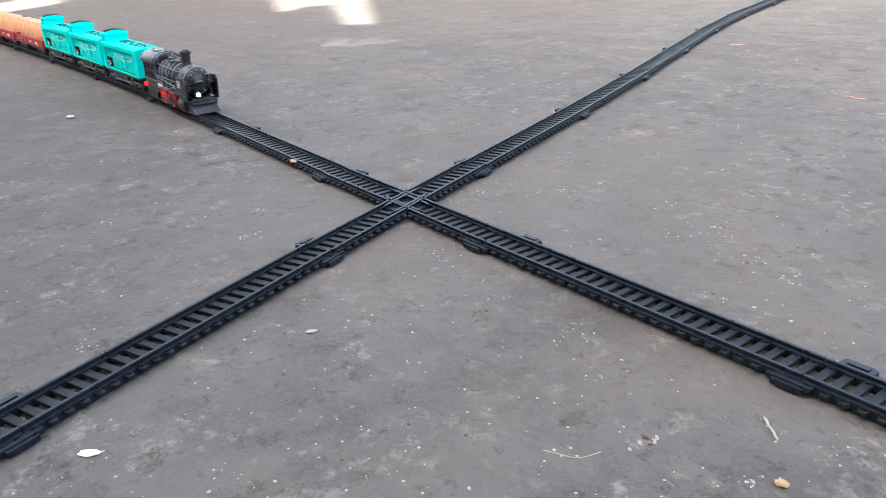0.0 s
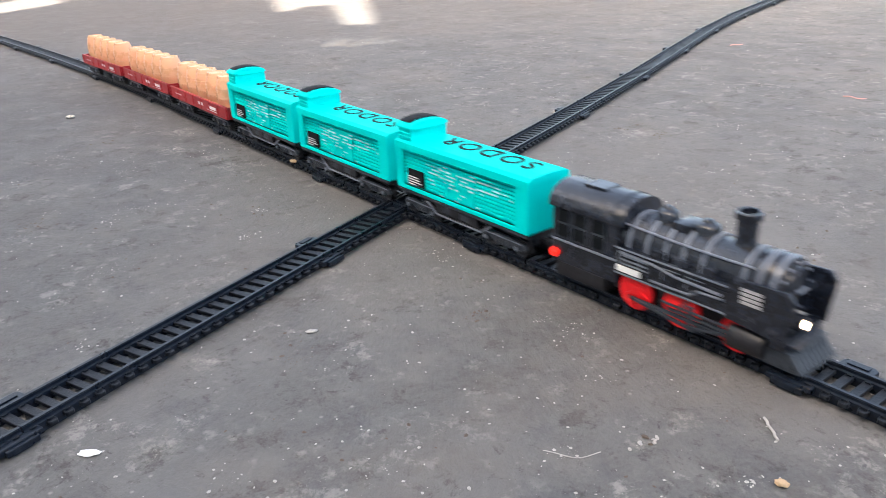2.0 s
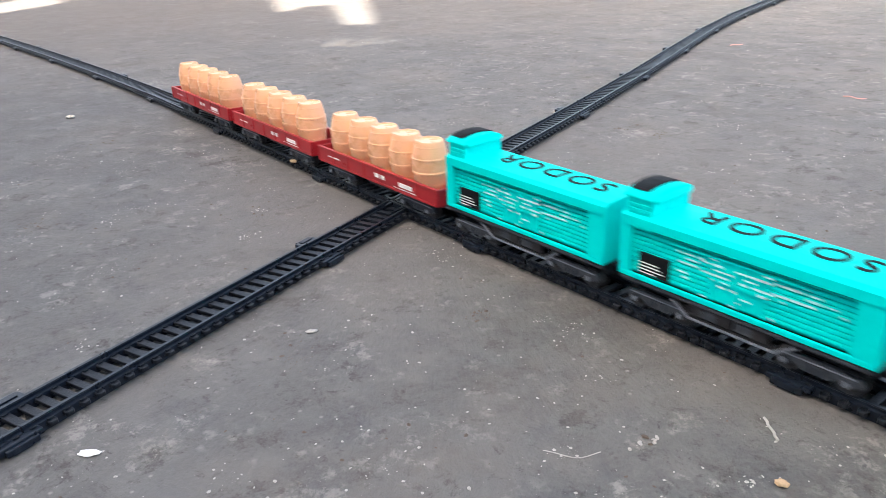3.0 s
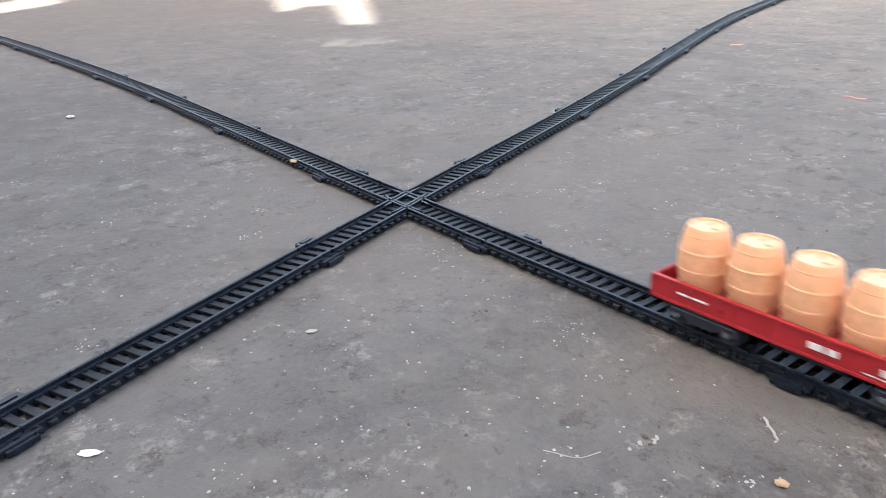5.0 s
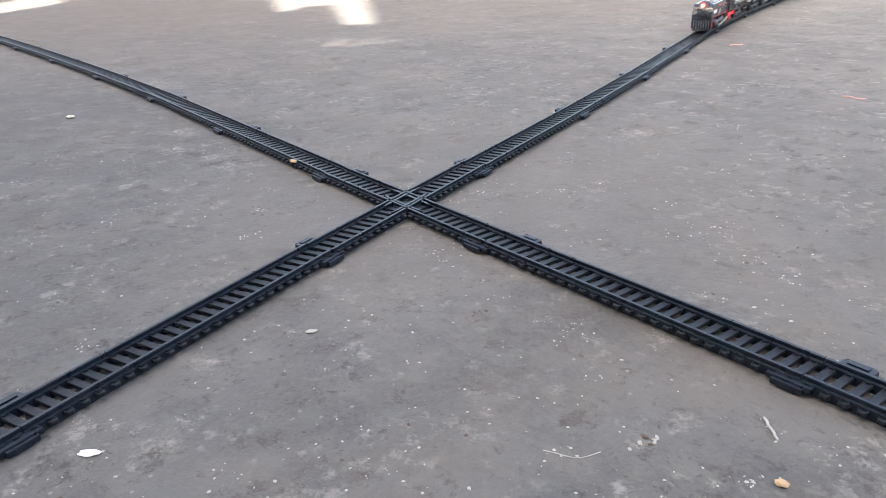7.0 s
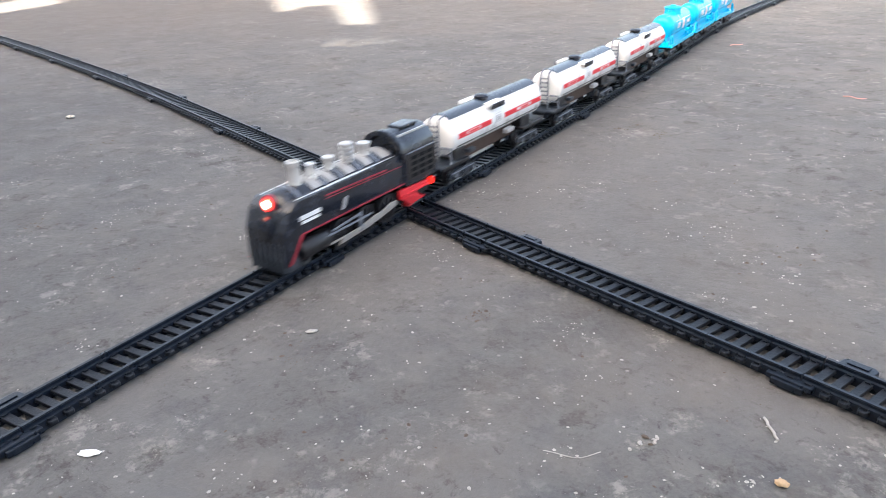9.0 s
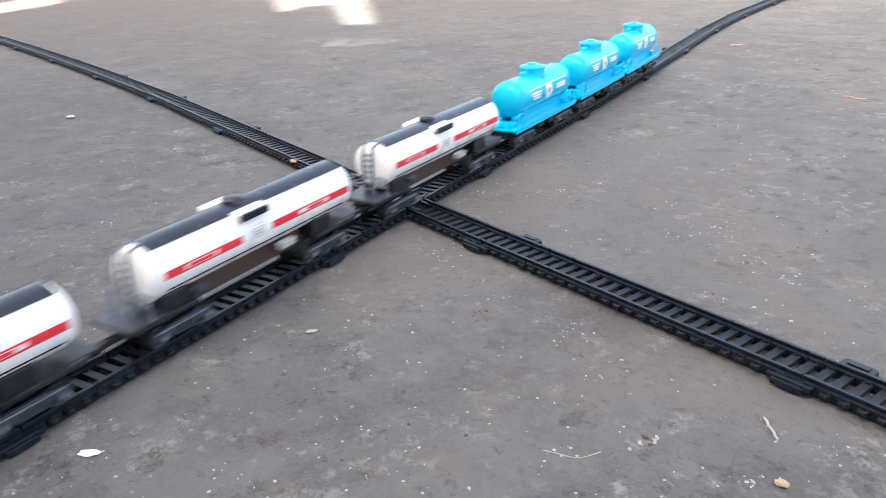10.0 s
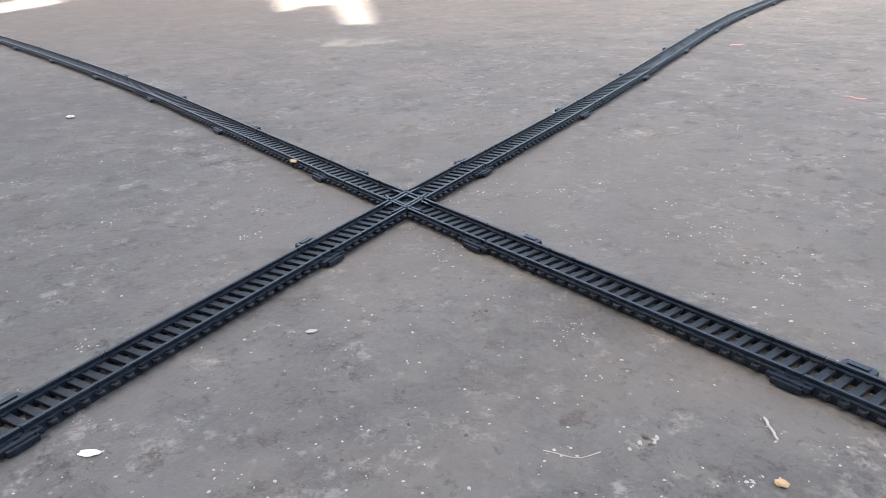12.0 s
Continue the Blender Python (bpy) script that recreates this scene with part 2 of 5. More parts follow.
def tube(points, r, seg=6, bm=None):
    own = bmesh.new()
    rings = []
    pts = [Vector(p) for p in points]
    for i, p in enumerate(pts):
        d = (pts[min(i + 1, len(pts) - 1)] - pts[max(i - 1, 0)]).normalized()
        u = d.orthogonal().normalized() if abs(d.z) > 0.9 else d.cross(Vector((0, 0, 1))).normalized()
        w = d.cross(u)
        rings.append([own.verts.new(p + r * (math.cos(2 * math.pi * k / seg) * u + math.sin(2 * math.pi * k / seg) * w)) for k in range(seg)])
    for a, b in zip(rings, rings[1:]):
        for k in range(seg):
            own.faces.new((a[k], a[(k + 1) % seg], b[(k + 1) % seg], b[k]))
    own.faces.new(rings[0])
    own.faces.new(rings[-1])
    bmesh.ops.recalc_face_normals(own, faces=own.faces)
    return join(bm, own)


def arc(r, a0, a1, n, cx=0.0, cy=0.0, ry=None):
    return [(cx + r * math.cos(radians(a0 + (a1 - a0) * i / n)), cy + (ry or r) * math.sin(radians(a0 + (a1 - a0) * i / n))) for i in range(n + 1)]


# ---- ground, and an unseen wall added behind the camera to block the sun ----
ground_bm = bmesh.new()
bmesh.ops.create_grid(ground_bm, x_segments=60, y_segments=60, size=150)
for v in ground_bm.verts:
    v.co.z = FLOOR
ground = tagged(part("ground", ground_bm, CONCRETE), "worn grey concrete floor with stains and pale specks", "floor", kind="structure")


def sun_blocker():
    """Tall unseen wall added to block the sun; its holes cast the sun patches."""
    y0, y1 = -1.8, -1.6
    patch = [(-1.34, 0.60), (-1.053, 0.468), (-1.030, 0.488), (-1.085, 0.560), (-1.055, 0.585), (-0.895, 0.505), (-0.775, 0.445), (-0.724, 0.486), (-0.880, 0.580), (-1.060, 0.690), (-1.407, 0.873), (-1.68, 0.90), (-1.66, 0.738)]
    side = [(-1.535, 0.010), (-1.540, 0.080), (-1.575, 0.125), (-1.640, 0.215), (-1.70, 0.27), (-1.95, 0.25), (-1.80, 0.10), (-1.78, 0.0)]
    # small holes added to cast the dim glow beside the sun patch
    pin = [(-0.622, 0.352), (-0.600, 0.388), (-0.580, 0.352), (-0.601, 0.325), (-0.565, 0.388)]
    pins = [[(x + 0.0130 * math.cos(a * math.pi / 3), y + 0.0190 * math.sin(a * math.pi / 3)) for a in range(6)] for x, y in pin]
    def lift(p):
        k = (y1 - p[1]) / SUN.y
        return (p[0] + SUN.x * k, SUN.z * k)
    outer = [(-9, 0), (9, 0), (9, 2.4), (-9, 2.4)]
    holes = [[lift(p) for p in q] for q in [patch, side] + pins]
    pts, edges = [], []
    for loop in [outer] + holes:
        n0 = len(pts)
        pts += [Vector(p) for p in loop]
        edges += [(n0 + i, n0 + (i + 1) % len(loop)) for i in range(len(loop))]
    def inside(p, loop):
        hit = False
        for (x0, z0), (x1, z1) in zip(loop, loop[1:] + loop[:1]):
            if (z0 > p[1]) != (z1 > p[1]) and p[0] < x0 + (p[1] - z0) * (x1 - x0) / (z1 - z0):
                hit = not hit
        return hit
    co, _, tris = delaunay_2d_cdt(pts, edges, [], 0, 1e-6)[:3]
    own = bmesh.new()
    vs = [own.verts.new((p[0], y1, p[1])) for p in co]
    for f in tris:
        mid = (sum(co[i][0] for i in f) / 3, sum(co[i][1] for i in f) / 3)
        if not any(inside(mid, h) for h in holes):
            own.faces.new([vs[i] for i in f])
    faces = list(own.faces)
    ext = bmesh.ops.extrude_face_region(own, geom=faces)
    for v in [e for e in ext["geom"] if isinstance(e, bmesh.types.BMVert)]:
        v.co.y = y1 - 0.02
    bmesh.ops.recalc_face_normals(own, faces=own.faces)
    return own


tagged(part("sun_block_wall", sun_blocker(), PLASTER), "tall unseen plastered wall added to block the sun", "wall", kind="structure")

# ---- the two tracks ----
RAIL = 0.0085
B_ANGLE = math.degrees(math.atan2(0.93833, -0.34574))
PIECE, HALF = 0.170, 0.0806
# sideways offsets of the joints, towards the viewer's side of each track, one for each joint outwards from the crossing
A_FWD = [0.0, -0.001] + [-0.0015] * 9
A_BACK = [-0.0008, -0.0042, -0.0078, -0.0050, 0.001, 0.009, 0.020, 0.033]
B_FWD = [0.0010, 0.0010, -0.0020, -0.0090, -0.0155, -0.014, -0.003, 0.012] + [0.012 + 0.012 * i for i in range(1, 10)]
B_BACK = [-0.0005, 0.0015, 0.0035] + [0.0035 + 0.002 * i for i in range(1, 6)]


def chain(fwd, back):
    pts = [(-HALF - PIECE * i, o) for i, o in reversed(list(enumerate(back)))]
    return pts + [(HALF + PIECE * i, o) for i, o in enumerate(fwd)]


A_PATH, B_PATH = chain(A_FWD, A_BACK), chain(B_FWD, B_BACK)


def on_track(path, angle, s):
    """Place and heading on a track at s along it, eased over the joints."""
    xs, os = [p[0] for p in path], [p[1] for p in path]
    def off(k):
        return float(np.mean(np.interp([k - 0.05, k - 0.025, k, k + 0.025, k + 0.05], xs, os)))
    o, d = off(s), (off(s + 0.03) - off(s - 0.03)) / 0.06
    a = radians(angle)
    x, y = Vector((math.cos(a), math.sin(a))), Vector((math.sin(a), -math.cos(a)))
    p = x * s + y * o
    return p, angle - math.degrees(math.atan(d))


def rail_mesh(x0, x1, bm=None):
    """One moulded rail: an added rib down to the floor, broad foot, web and a narrow head."""
    # the rib is added to block light, so the gaps turn black
    outline = [(-0.0013, FLOOR + 0.0003), (0.0013, FLOOR + 0.0003), (0.0013, 0.0052), (0.0017, 0.0052), (0.0016, 0.0065), (0.0006, 0.0068), (0.0006, 0.0079), (0.0008, 0.0081), (0.0007, RAIL), (-0.0007, RAIL), (-0.0008, 0.0081), (-0.0006, 0.0079), (-0.0006, 0.0068), (-0.0016, 0.0065), (-0.0017, 0.0052), (-0.0013, 0.0052)]
    return prism(outline, x0, x1, "x", bm)


def sleeper_mesh(half=0.0126):
    """A moulded sleeper with rounded ends, chairs beside the rails, standing a little off the floor."""
    w = 0.00175
    ends = [(w, half - 0.0009), (w * 0.6, half), (-w * 0.6, half), (-w, half - 0.0009)]
    bm = prism(ends + [(-x, -y) for x, y in ends], 0.0045, 0.0062, "z", bevel=0.00025)
    for sy in (-1, 1):
        box(-0.0011, 0.0011, sy * 0.0104 - 0.0005, sy * 0.0104 + 0.0005, 0.0061, 0.0070, bm=bm)
        box(-0.0009, 0.0009, sy * 0.0061 - 0.0004, sy * 0.0061 + 0.0004, 0.0061, 0.0067, bm=bm)
    return bm


def clip_mesh(near):
    """The snap joint: a low flange on one side, a rounded tab on the other."""
    if near:
        bm = box(-0.0085, 0.0085, -0.0017, 0.0016, 0.0040, 0.0064, 0.0005)
        box(-0.0060, 0.0060, 0.0008, 0.0030, 0.0032, 0.0056, 0.0004, bm)
        return box(-0.0035, 0.0035, -0.0010, 0.0020, FLOOR, 0.0045, 0.0003, bm)
    tab = [(-0.0066, -0.0034), (0.0066, -0.0034), (0.0066, 0.0012), (0.0050, 0.0028), (-0.0050, 0.0028), (-0.0066, 0.0012)]
    bm = prism(tab, FLOOR + 0.0002, 0.0060, "z", bevel=0.0006)
    return prism([(x * 0.6, y * 0.5) for x, y in tab], 0.0058, 0.0065, "z", bm, 0.0002)


def track_piece():
    t = thing("track_section", "straight black plastic toy track section lying on the concrete", "toy track", "snap-together track sections")
    h = PIECE / 2
    r = part("rail", rail_mesh(-h + 0.0003, h - 0.0003), TRACK, t, m=pose(0, 0.00825, 0))
    same(r, pose(0, -0.00825, 0))
    n = 26
    first = None
    for i in range(n):
        x = -h + PIECE * (i + 0.5) / n
        if first is None:
            first = part("sleeper", sleeper_mesh(), SLEEPER, t, m=pose(x, 0, 0))
        else:
            same(first, pose(x, 0, 0))
    part("joint_clip", clip_mesh(True), TRACK, t, "black moulded joint clip", m=pose(h - 0.003, -0.0112, 0, 0, 0, 180))
    part("joint_clip", clip_mesh(False), TRACK, t, "black moulded joint clip", m=pose(-h + 0.009, 0.0156, 0))
    return t


def crossing_piece():
    t = thing("track_crossing", "black plastic diamond crossing where two toy tracks meet", "toy track")
    for ang, other in ((0, B_ANGLE), (B_ANGLE, 0)):
        for sy in (-1, 1):
            gaps = sorted((sy * 0.00825 * math.cos(radians(B_ANGLE)) + k * 0.00825) / math.sin(radians(B_ANGLE)) * (1 if ang == 0 else -1) for k in (-1, 1))
            cuts = [-HALF + 0.0003, gaps[0] - 0.0010, gaps[0] + 0.0010, gaps[1] - 0.0010, gaps[1] + 0.0010, HALF - 0.0003]
            bm = None
            for a, b in ((0, 1), (2, 3), (4, 5)):
                bm = rail_mesh(cuts[a], cuts[b], bm)
            part("rail", bm, TRACK, t, m=pose(0, 0, 0, 0, 0, ang) @ pose(0, sy * 0.00825, 0))
            gx = 0.5 * (gaps[0] + gaps[1])
            g = prism([(gx - 0.019, sy * 0.0050), (gx - 0.014, sy * 0.0062), (gx + 0.014, sy * 0.0062), (gx + 0.019, sy * 0.0050), (gx + 0.019, sy * 0.0044), (gx - 0.019, sy * 0.0044)], 0.0058, 0.0081, "z")
            part("guard_rail", g, TRACK, t, m=pose(0, 0, 0.0002 if ang else 0, 0, 0, ang))
        first = None
        for i in range(25):
            x = -HALF + 2 * HALF * (i + 0.5) / 25
            if abs(x) < 0.012:
                continue
            m = pose(0, 0, 0.0003 if ang else 0, 0, 0, ang) @ pose(x, 0, 0)
            first = same(first, m) if first else part("sleeper", sleeper_mesh(), SLEEPER, t, m=m)
        part("joint_clip", clip_mesh(True), TRACK, t, m=pose(0, 0, 0, 0, 0, ang) @ pose(HALF - 0.005, -0.0112, 0, 0, 0, 180))
        part("joint_clip", clip_mesh(False), TRACK, t, m=pose(0, 0, 0, 0, 0, ang) @ pose(-HALF + 0.007, 0.0156, 0))
    part("centre_plate", prism([(-0.015, -0.011), (0.011, -0.011), (0.015, 0.011), (-0.011, 0.011)], FLOOR, 0.0060, "z", bevel=0.0004), SLEEPER, t)
    return t


crossing_piece()
master = track_piece()
placed = False
for path, ang in ((A_PATH, 0.0), (B_PATH, B_ANGLE)):
    a = radians(ang)
    ex, ey = Vector((math.cos(a), math.sin(a))), Vector((math.sin(a), -math.cos(a)))
    for i in range(len(path) - 1):
        (s0, o0), (s1, o1) = path[i], path[i + 1]
        if s0 < 0 < s1:
            continue
        mid = ex * (s0 + s1) / 2 + ey * (o0 + o1) / 2
        turn = ang - math.degrees(math.atan2(o1 - o0, s1 - s0))
        m = pose(mid.x, mid.y, 0.0, 0, 0, turn)
        if placed:
            copy_thing(master, m)
        else:
            master.matrix_basis = m
            placed = True


# ---- rolling stock: x forward, z = 0 on the ground, rail heads at RAIL ----
def wheel_set(parent, x, r=0.0056, width=0.0028, mat=None, gauge=0.00825):
    """Two wheels on an axle."""
    for sy in (-1, 1):
        w = lathe([(r * 0.35, -width / 2 - 0.0004), (r * 0.45, -width / 2), (r * 0.72, -width / 2 + 0.0005), (r * 0.96, -width / 2), (r, -width / 2 + 0.0003), (r, width / 2 - 0.0003), (r * 1.12, width / 2), (r * 1.12, width / 2 + 0.0006), (r * 0.4, width / 2 + 0.0006)], "y", seg=16)
        part("wheel", w, mat or CHASSIS, parent, smooth=True, m=pose(x, sy * gauge, RAIL + r, 0, 0, 180 if sy > 0 else 0))


def spokes(wheel, r, mat):
    first = None
    for k in range(8):
        m = pose(0, 0, 0, 0, 45 * k, 0)
        first = same(first, m) if first else part("spoke", box(r * 0.25, r * 0.8, -0.0014, -0.0004, -0.0006, 0.0006), mat, wheel, m=m)


def bogie(parent, x, side=0.0112, mat=None):
    """A four-wheel bogie as one part with its wheels under it."""
    bm = box(-0.016, 0.016, -0.0045, 0.0045, RAIL + 0.0060, RAIL + 0.0095, 0.0006)
    for sy in (-1, 1):
        y0, y1 = sorted((sy * side, sy * (side - 0.0020)))
        prism([(-0.0165, RAIL + 0.0052), (-0.0150, RAIL + 0.0078), (-0.006, RAIL + 0.0086), (0.006, RAIL + 0.0086), (0.0150, RAIL + 0.0078), (0.0165, RAIL + 0.0052), (0.0130, RAIL + 0.0034), (0.0090, RAIL + 0.0052), (0.0050, RAIL + 0.0030), (-0.0050, RAIL + 0.0030), (-0.0090, RAIL + 0.0052), (-0.0130, RAIL + 0.0034)], y0, y1, "y", bm, 0.0003)
        for k in (-0.0112, 0.0112):
            lathe([(0.0016, 0.0), (0.0016, 0.0010), (0.0009, 0.0014)], "y", (k, y0 - 0.0008 if sy < 0 else y1 - 0.0004, RAIL + 0.0052), 10, bm)
        for k in (-0.0025, 0.0, 0.0025):
            lathe([(0.0010, -0.0016), (0.0010, 0.0016)], "z", (k, y0 if sy < 0 else y1, RAIL + 0.0054), 8, bm)
    b = part("bogie", bm, mat or TRUCK, parent, m=pose(x, 0, 0))
    for sy in (-1, 1):
        # grey strip and caps paint the highlights of the bogie side
        strip = box(-0.0135, 0.0135, sy * side - 0.0003, sy * side + 0.0003, RAIL + 0.0071, RAIL + 0.0076)
        for k in (-0.0112, 0.0112):
            lathe([(0.0011, -0.0003), (0.0011, 0.0003)], "y", (k, sy * (side + 0.0016), RAIL + 0.0052), 10, strip)
        part("axle_box", strip, GREY, b, "axle boxes in painted highlight grey")
    for k in (-0.0112, 0.0112):
        wheel_set(b, k, 0.0050)
    return b


def coupler(parent, x0, x1, z=0.0165):
    bm = box(min(x0, x1), max(x0, x1), -0.0016, 0.0016, z - 0.0012, z + 0.0012, 0.0004)
    lathe([(0.0028, z - 0.0016), (0.0030, z - 0.0008), (0.0030, z + 0.0008), (0.0028, z + 0.0016)], "z", (x1, 0, 0), 12, bm)
    part("coupler", bm, CHASSIS, parent)


def lettering(text, size, m, mat, parent, name="lettering"):
    c = bpy.data.curves.new(name, "FONT")
    c.body, c.size, c.align_x, c.align_y, c.extrude, c.offset = text, size, "CENTER", "CENTER", 0.00012, 0.00025
    c.space_character = 1.22
    tmp = new("tmp", c)
    me = bpy.data.meshes.new_from_object(tmp.evaluated_get(bpy.context.evaluated_depsgraph_get()))
    bpy.data.objects.remove(tmp)
    me.materials.clear()
    me.materials.append(mat)
    ob = new(name, me)
    ob.parent, ob.matrix_basis = parent, m
    return ob


def disc(r, depth, seg=20):
    return lathe([(r, -depth / 2), (r, depth / 2)], "y", seg=seg)


# -- black engine with red wheels --
def black_engine():
    e = thing("steam_engine", "black toy steam engine with red driving wheels, lit headlamp", "toy train")
    part("frame", box(-0.060, 0.050, -0.0085, 0.0085, 0.0125, 0.0215, 0.0006), CHASSIS, e)
    # cab
    cab = prism([(-0.0125, 0.0165), (0.0125, 0.0165), (0.0125, 0.0440), (-0.0125, 0.0440)], -0.0610, -0.0240, "x", bevel=0.0006)
    cab_ob = part("cab", cab, BLACK, e)
    roof = prism(arc(0.0142, 0, 180, 14, 0, 0.0432, 0.0098) + [(-0.0135, 0.0425), (0.0135, 0.0425)], -0.0625, -0.0215, "x", bevel=0.0004)
    part("roof", roof, BLACK, cab_ob, smooth=True)
    part("roof_rib", prism(arc(0.0147, 8, 172, 14, 0, 0.0432, 0.0103) + list(reversed(arc(0.0140, 8, 172, 14, 0, 0.0432, 0.0096))), -0.0300, -0.0270, "x"), BLACK, cab_ob, smooth=True)
    part("roof_hatch", box(-0.050, -0.038, -0.005, 0.005, 0.0515, 0.0534, 0.0005), BLACK, cab_ob)
    for sy in (-1, 1):
        for x in (-0.0545, -0.0450, -0.0345):
            bm = None
            for z in (0.0320, 0.0390):
                bm = box(x - 0.0030, x + 0.0030, sy * 0.0127 - 0.0003, sy * 0.0127 + 0.0003, z - 0.0026, z + 0.0026, 0.0002, bm)
            part("cab_window", bm, INK, cab_ob, "dark recessed cab window")
            fr = box(x - 0.0038, x + 0.0038, sy * 0.0128 - 0.0003, sy * 0.0128 + 0.0003, 0.0352, 0.0360)
            box(x - 0.0040, x - 0.0034, sy * 0.0128 - 0.0003, sy * 0.0128 + 0.0003, 0.0285, 0.0425, bm=fr)
            box(x + 0.0034, x + 0.0040, sy * 0.0128 - 0.0003, sy * 0.0128 + 0.0003, 0.0285, 0.0425, bm=fr)
            part("window_frame", fr, TRUCK, cab_ob)
        # grey strips paint a highlight along the cab, board and skirt edges
        part("cab_rail", box(-0.060, -0.024, sy * 0.0133 - 0.0004, sy * 0.0133 + 0.0004, 0.0270, 0.0279, 0.0002), GREY, cab_ob, "grey edge strip as a painted highlight")
        part("tail_lamp", lathe([(0.0021, -0.0006), (0.0023, 0.0004), (0.0018, 0.0016), (0.0008, 0.0021)], "y", seg=16) if sy > 0 else lathe([(0.0008, -0.0021), (0.0018, -0.0016), (0.0023, -0.0004), (0.0021, 0.0006)], "y", seg=16), RED_LAMP, e, "small red lamp", True, pose(-0.0590, sy * 0.0130, 0.0207))
        part("cab_step", box(-0.058, -0.030, sy * 0.0118 - 0.001, sy * 0.0118 + 0.001, 0.0105, 0.0168, 0.0004), CHASSIS, e)
    # boiler
    prof = [(0.0116, -0.0245), (0.0116, 0.034), (0.0119, 0.0345), (0.0119, 0.0445), (0.0112, 0.0457), (0.0085, 0.0465), (0.0080, 0.0475), (0.0030, 0.0480), (0.0012, 0.0490)]
    boiler = part("boiler", lathe(prof, "x", (0, 0, 0.0355), 32), BLACK, e, smooth=True)
    # bands in grey, painting the boiler's highlights
    for x in (-0.019, -0.010, -0.0015, 0.0065, 0.0155, 0.0325, 0.0385, 0.0440):
        part("boiler_band", lathe([(0.0114, x - 0.0009), (0.01215, x - 0.0007), (0.01215, x + 0.0007), (0.0114, x + 0.0009)], "x", (0, 0, 0.0355), 32), GREY, boiler, "boiler band in painted highlight grey", True)
    ring = bmesh.new()
    for k in range(12):
        a = 2 * math.pi * k / 12
        lathe([(0.0007, 0.0453), (0.0007, 0.0467), (0.0004, 0.0471)], "x", (0, 0.0098 * math.cos(a), 0.0355 + 0.0098 * math.sin(a)), 8, ring)
    part("smokebox_bolts", ring, GREY, boiler)
    part("smokebox_handle", box(0.0485, 0.0497, -0.0035, 0.0035, 0.0350, 0.0360, 0.0003), GREY, boiler)
    # things on the boiler
    part("chimney", lathe([(0.0052, 0.0440), (0.0042, 0.0468), (0.0038, 0.0490), (0.0040, 0.0560), (0.0050, 0.0566), (0.0051, 0.0590), (0.0044, 0.0595), (0.0036, 0.0594), (0.0034, 0.0570)], "z", (0.0255, 0, 0), 24), BLACK, e, smooth=True)
    for x, r, h in ((-0.0090, 0.0046, 0.0512), (0.0095, 0.0050, 0.0506)):
        part("steam_dome", lathe([(r * 1.25, 0.0435), (r, 0.0460), (r, h - 0.0018), (r * 0.8, h - 0.0005), (r * 0.45, h), (r * 0.3, h + 0.0012), (r * 0.1, h + 0.0014)], "z", (x, 0, 0), 22), BLACK, e, smooth=True)
    part("sandbox", box(-0.003, 0.005, -0.006, 0.006, 0.0445, 0.0490, 0.0012), BLACK, e, smooth=True)
    part("boiler_pipe", tube([(-0.022, -0.0105, 0.0440), (0.0, -0.0108, 0.0432), (0.020, -0.0108, 0.0430), (0.036, -0.0100, 0.0428)], 0.0005), GREY, e)
    part("boiler_pipe", tube([(-0.022, 0.0105, 0.0440), (0.0, 0.0108, 0.0432), (0.020, 0.0108, 0.0430), (0.036, 0.0100, 0.0428)], 0.0005), GREY, e)
    for sy in (-1, 1):
        part("running_board", box(-0.024, 0.050, min(sy * 0.0138, sy * 0.0070), max(sy * 0.0138, sy * 0.0070), 0.0335, 0.0347, 0.0003), BLACK, e)
        part("board_edge", box(-0.024, 0.050, sy * 0.0139 - 0.0002, sy * 0.0139 + 0.0002, 0.0337, 0.0344), GREY, e, "grey edge strip as a painted highlight")
        sk = box(-0.0245, 0.046, min(sy * 0.0128, sy * 0.0100), max(sy * 0.0128, sy * 0.0100), 0.0222, 0.0336, 0.0003)
        for x in (-0.019, -0.008, 0.003, 0.014, 0.024):
            box(x - 0.0035, x + 0.0035, sy * 0.0129 - 0.0004, sy * 0.0129 + 0.0004, 0.0265, 0.0315, 0.0003, sk)
        part("skirt", sk, BLACK, e)
        for k in range(3):
            part("vent_slat", box(-0.021, -0.008, sy * 0.0134 - 0.0003, sy * 0.0134 + 0.0003, 0.0272 + 0.0018 * k, 0.0278 + 0.0018 * k), GREY, e)
        part("white_plate", box(-0.0235, -0.0115, sy * 0.0131 - 0.0004, sy * 0.0131 + 0.0004, 0.0235, 0.0262, 0.0003), PRINT, e, "small white side plate")
        d = prism([(0.0285, 0.0222), (0.0530, 0.0195), (0.0550, 0.0365), (0.0520, 0.0400), (0.0320, 0.0390), (0.0285, 0.0360)], sy * 0.0142 - 0.0006, sy * 0.0142 + 0.0006, "y", bevel=0.0003)
        defl = part("smoke_deflector", d, BLACK, e)
        pl = bmesh.new()
        for k in range(4):
            box(0.0345, 0.0425, sy * 0.0149 - 0.0002, sy * 0.0149 + 0.0002, 0.0302 + 0.0017 * k, 0.0313 + 0.0017 * k, bm=pl)
        part("name_plate", pl, EMBLEM, defl, "pale name plate with unreadable bars")
        part("cylinder", lathe([(0.0020, 0.0300), (0.0048, 0.0304), (0.0052, 0.0320), (0.0052, 0.0430), (0.0048, 0.0446), (0.0020, 0.0450)], "x", (0, sy * 0.0112, 0.0150), 18), CHASSIS, e, smooth=True)
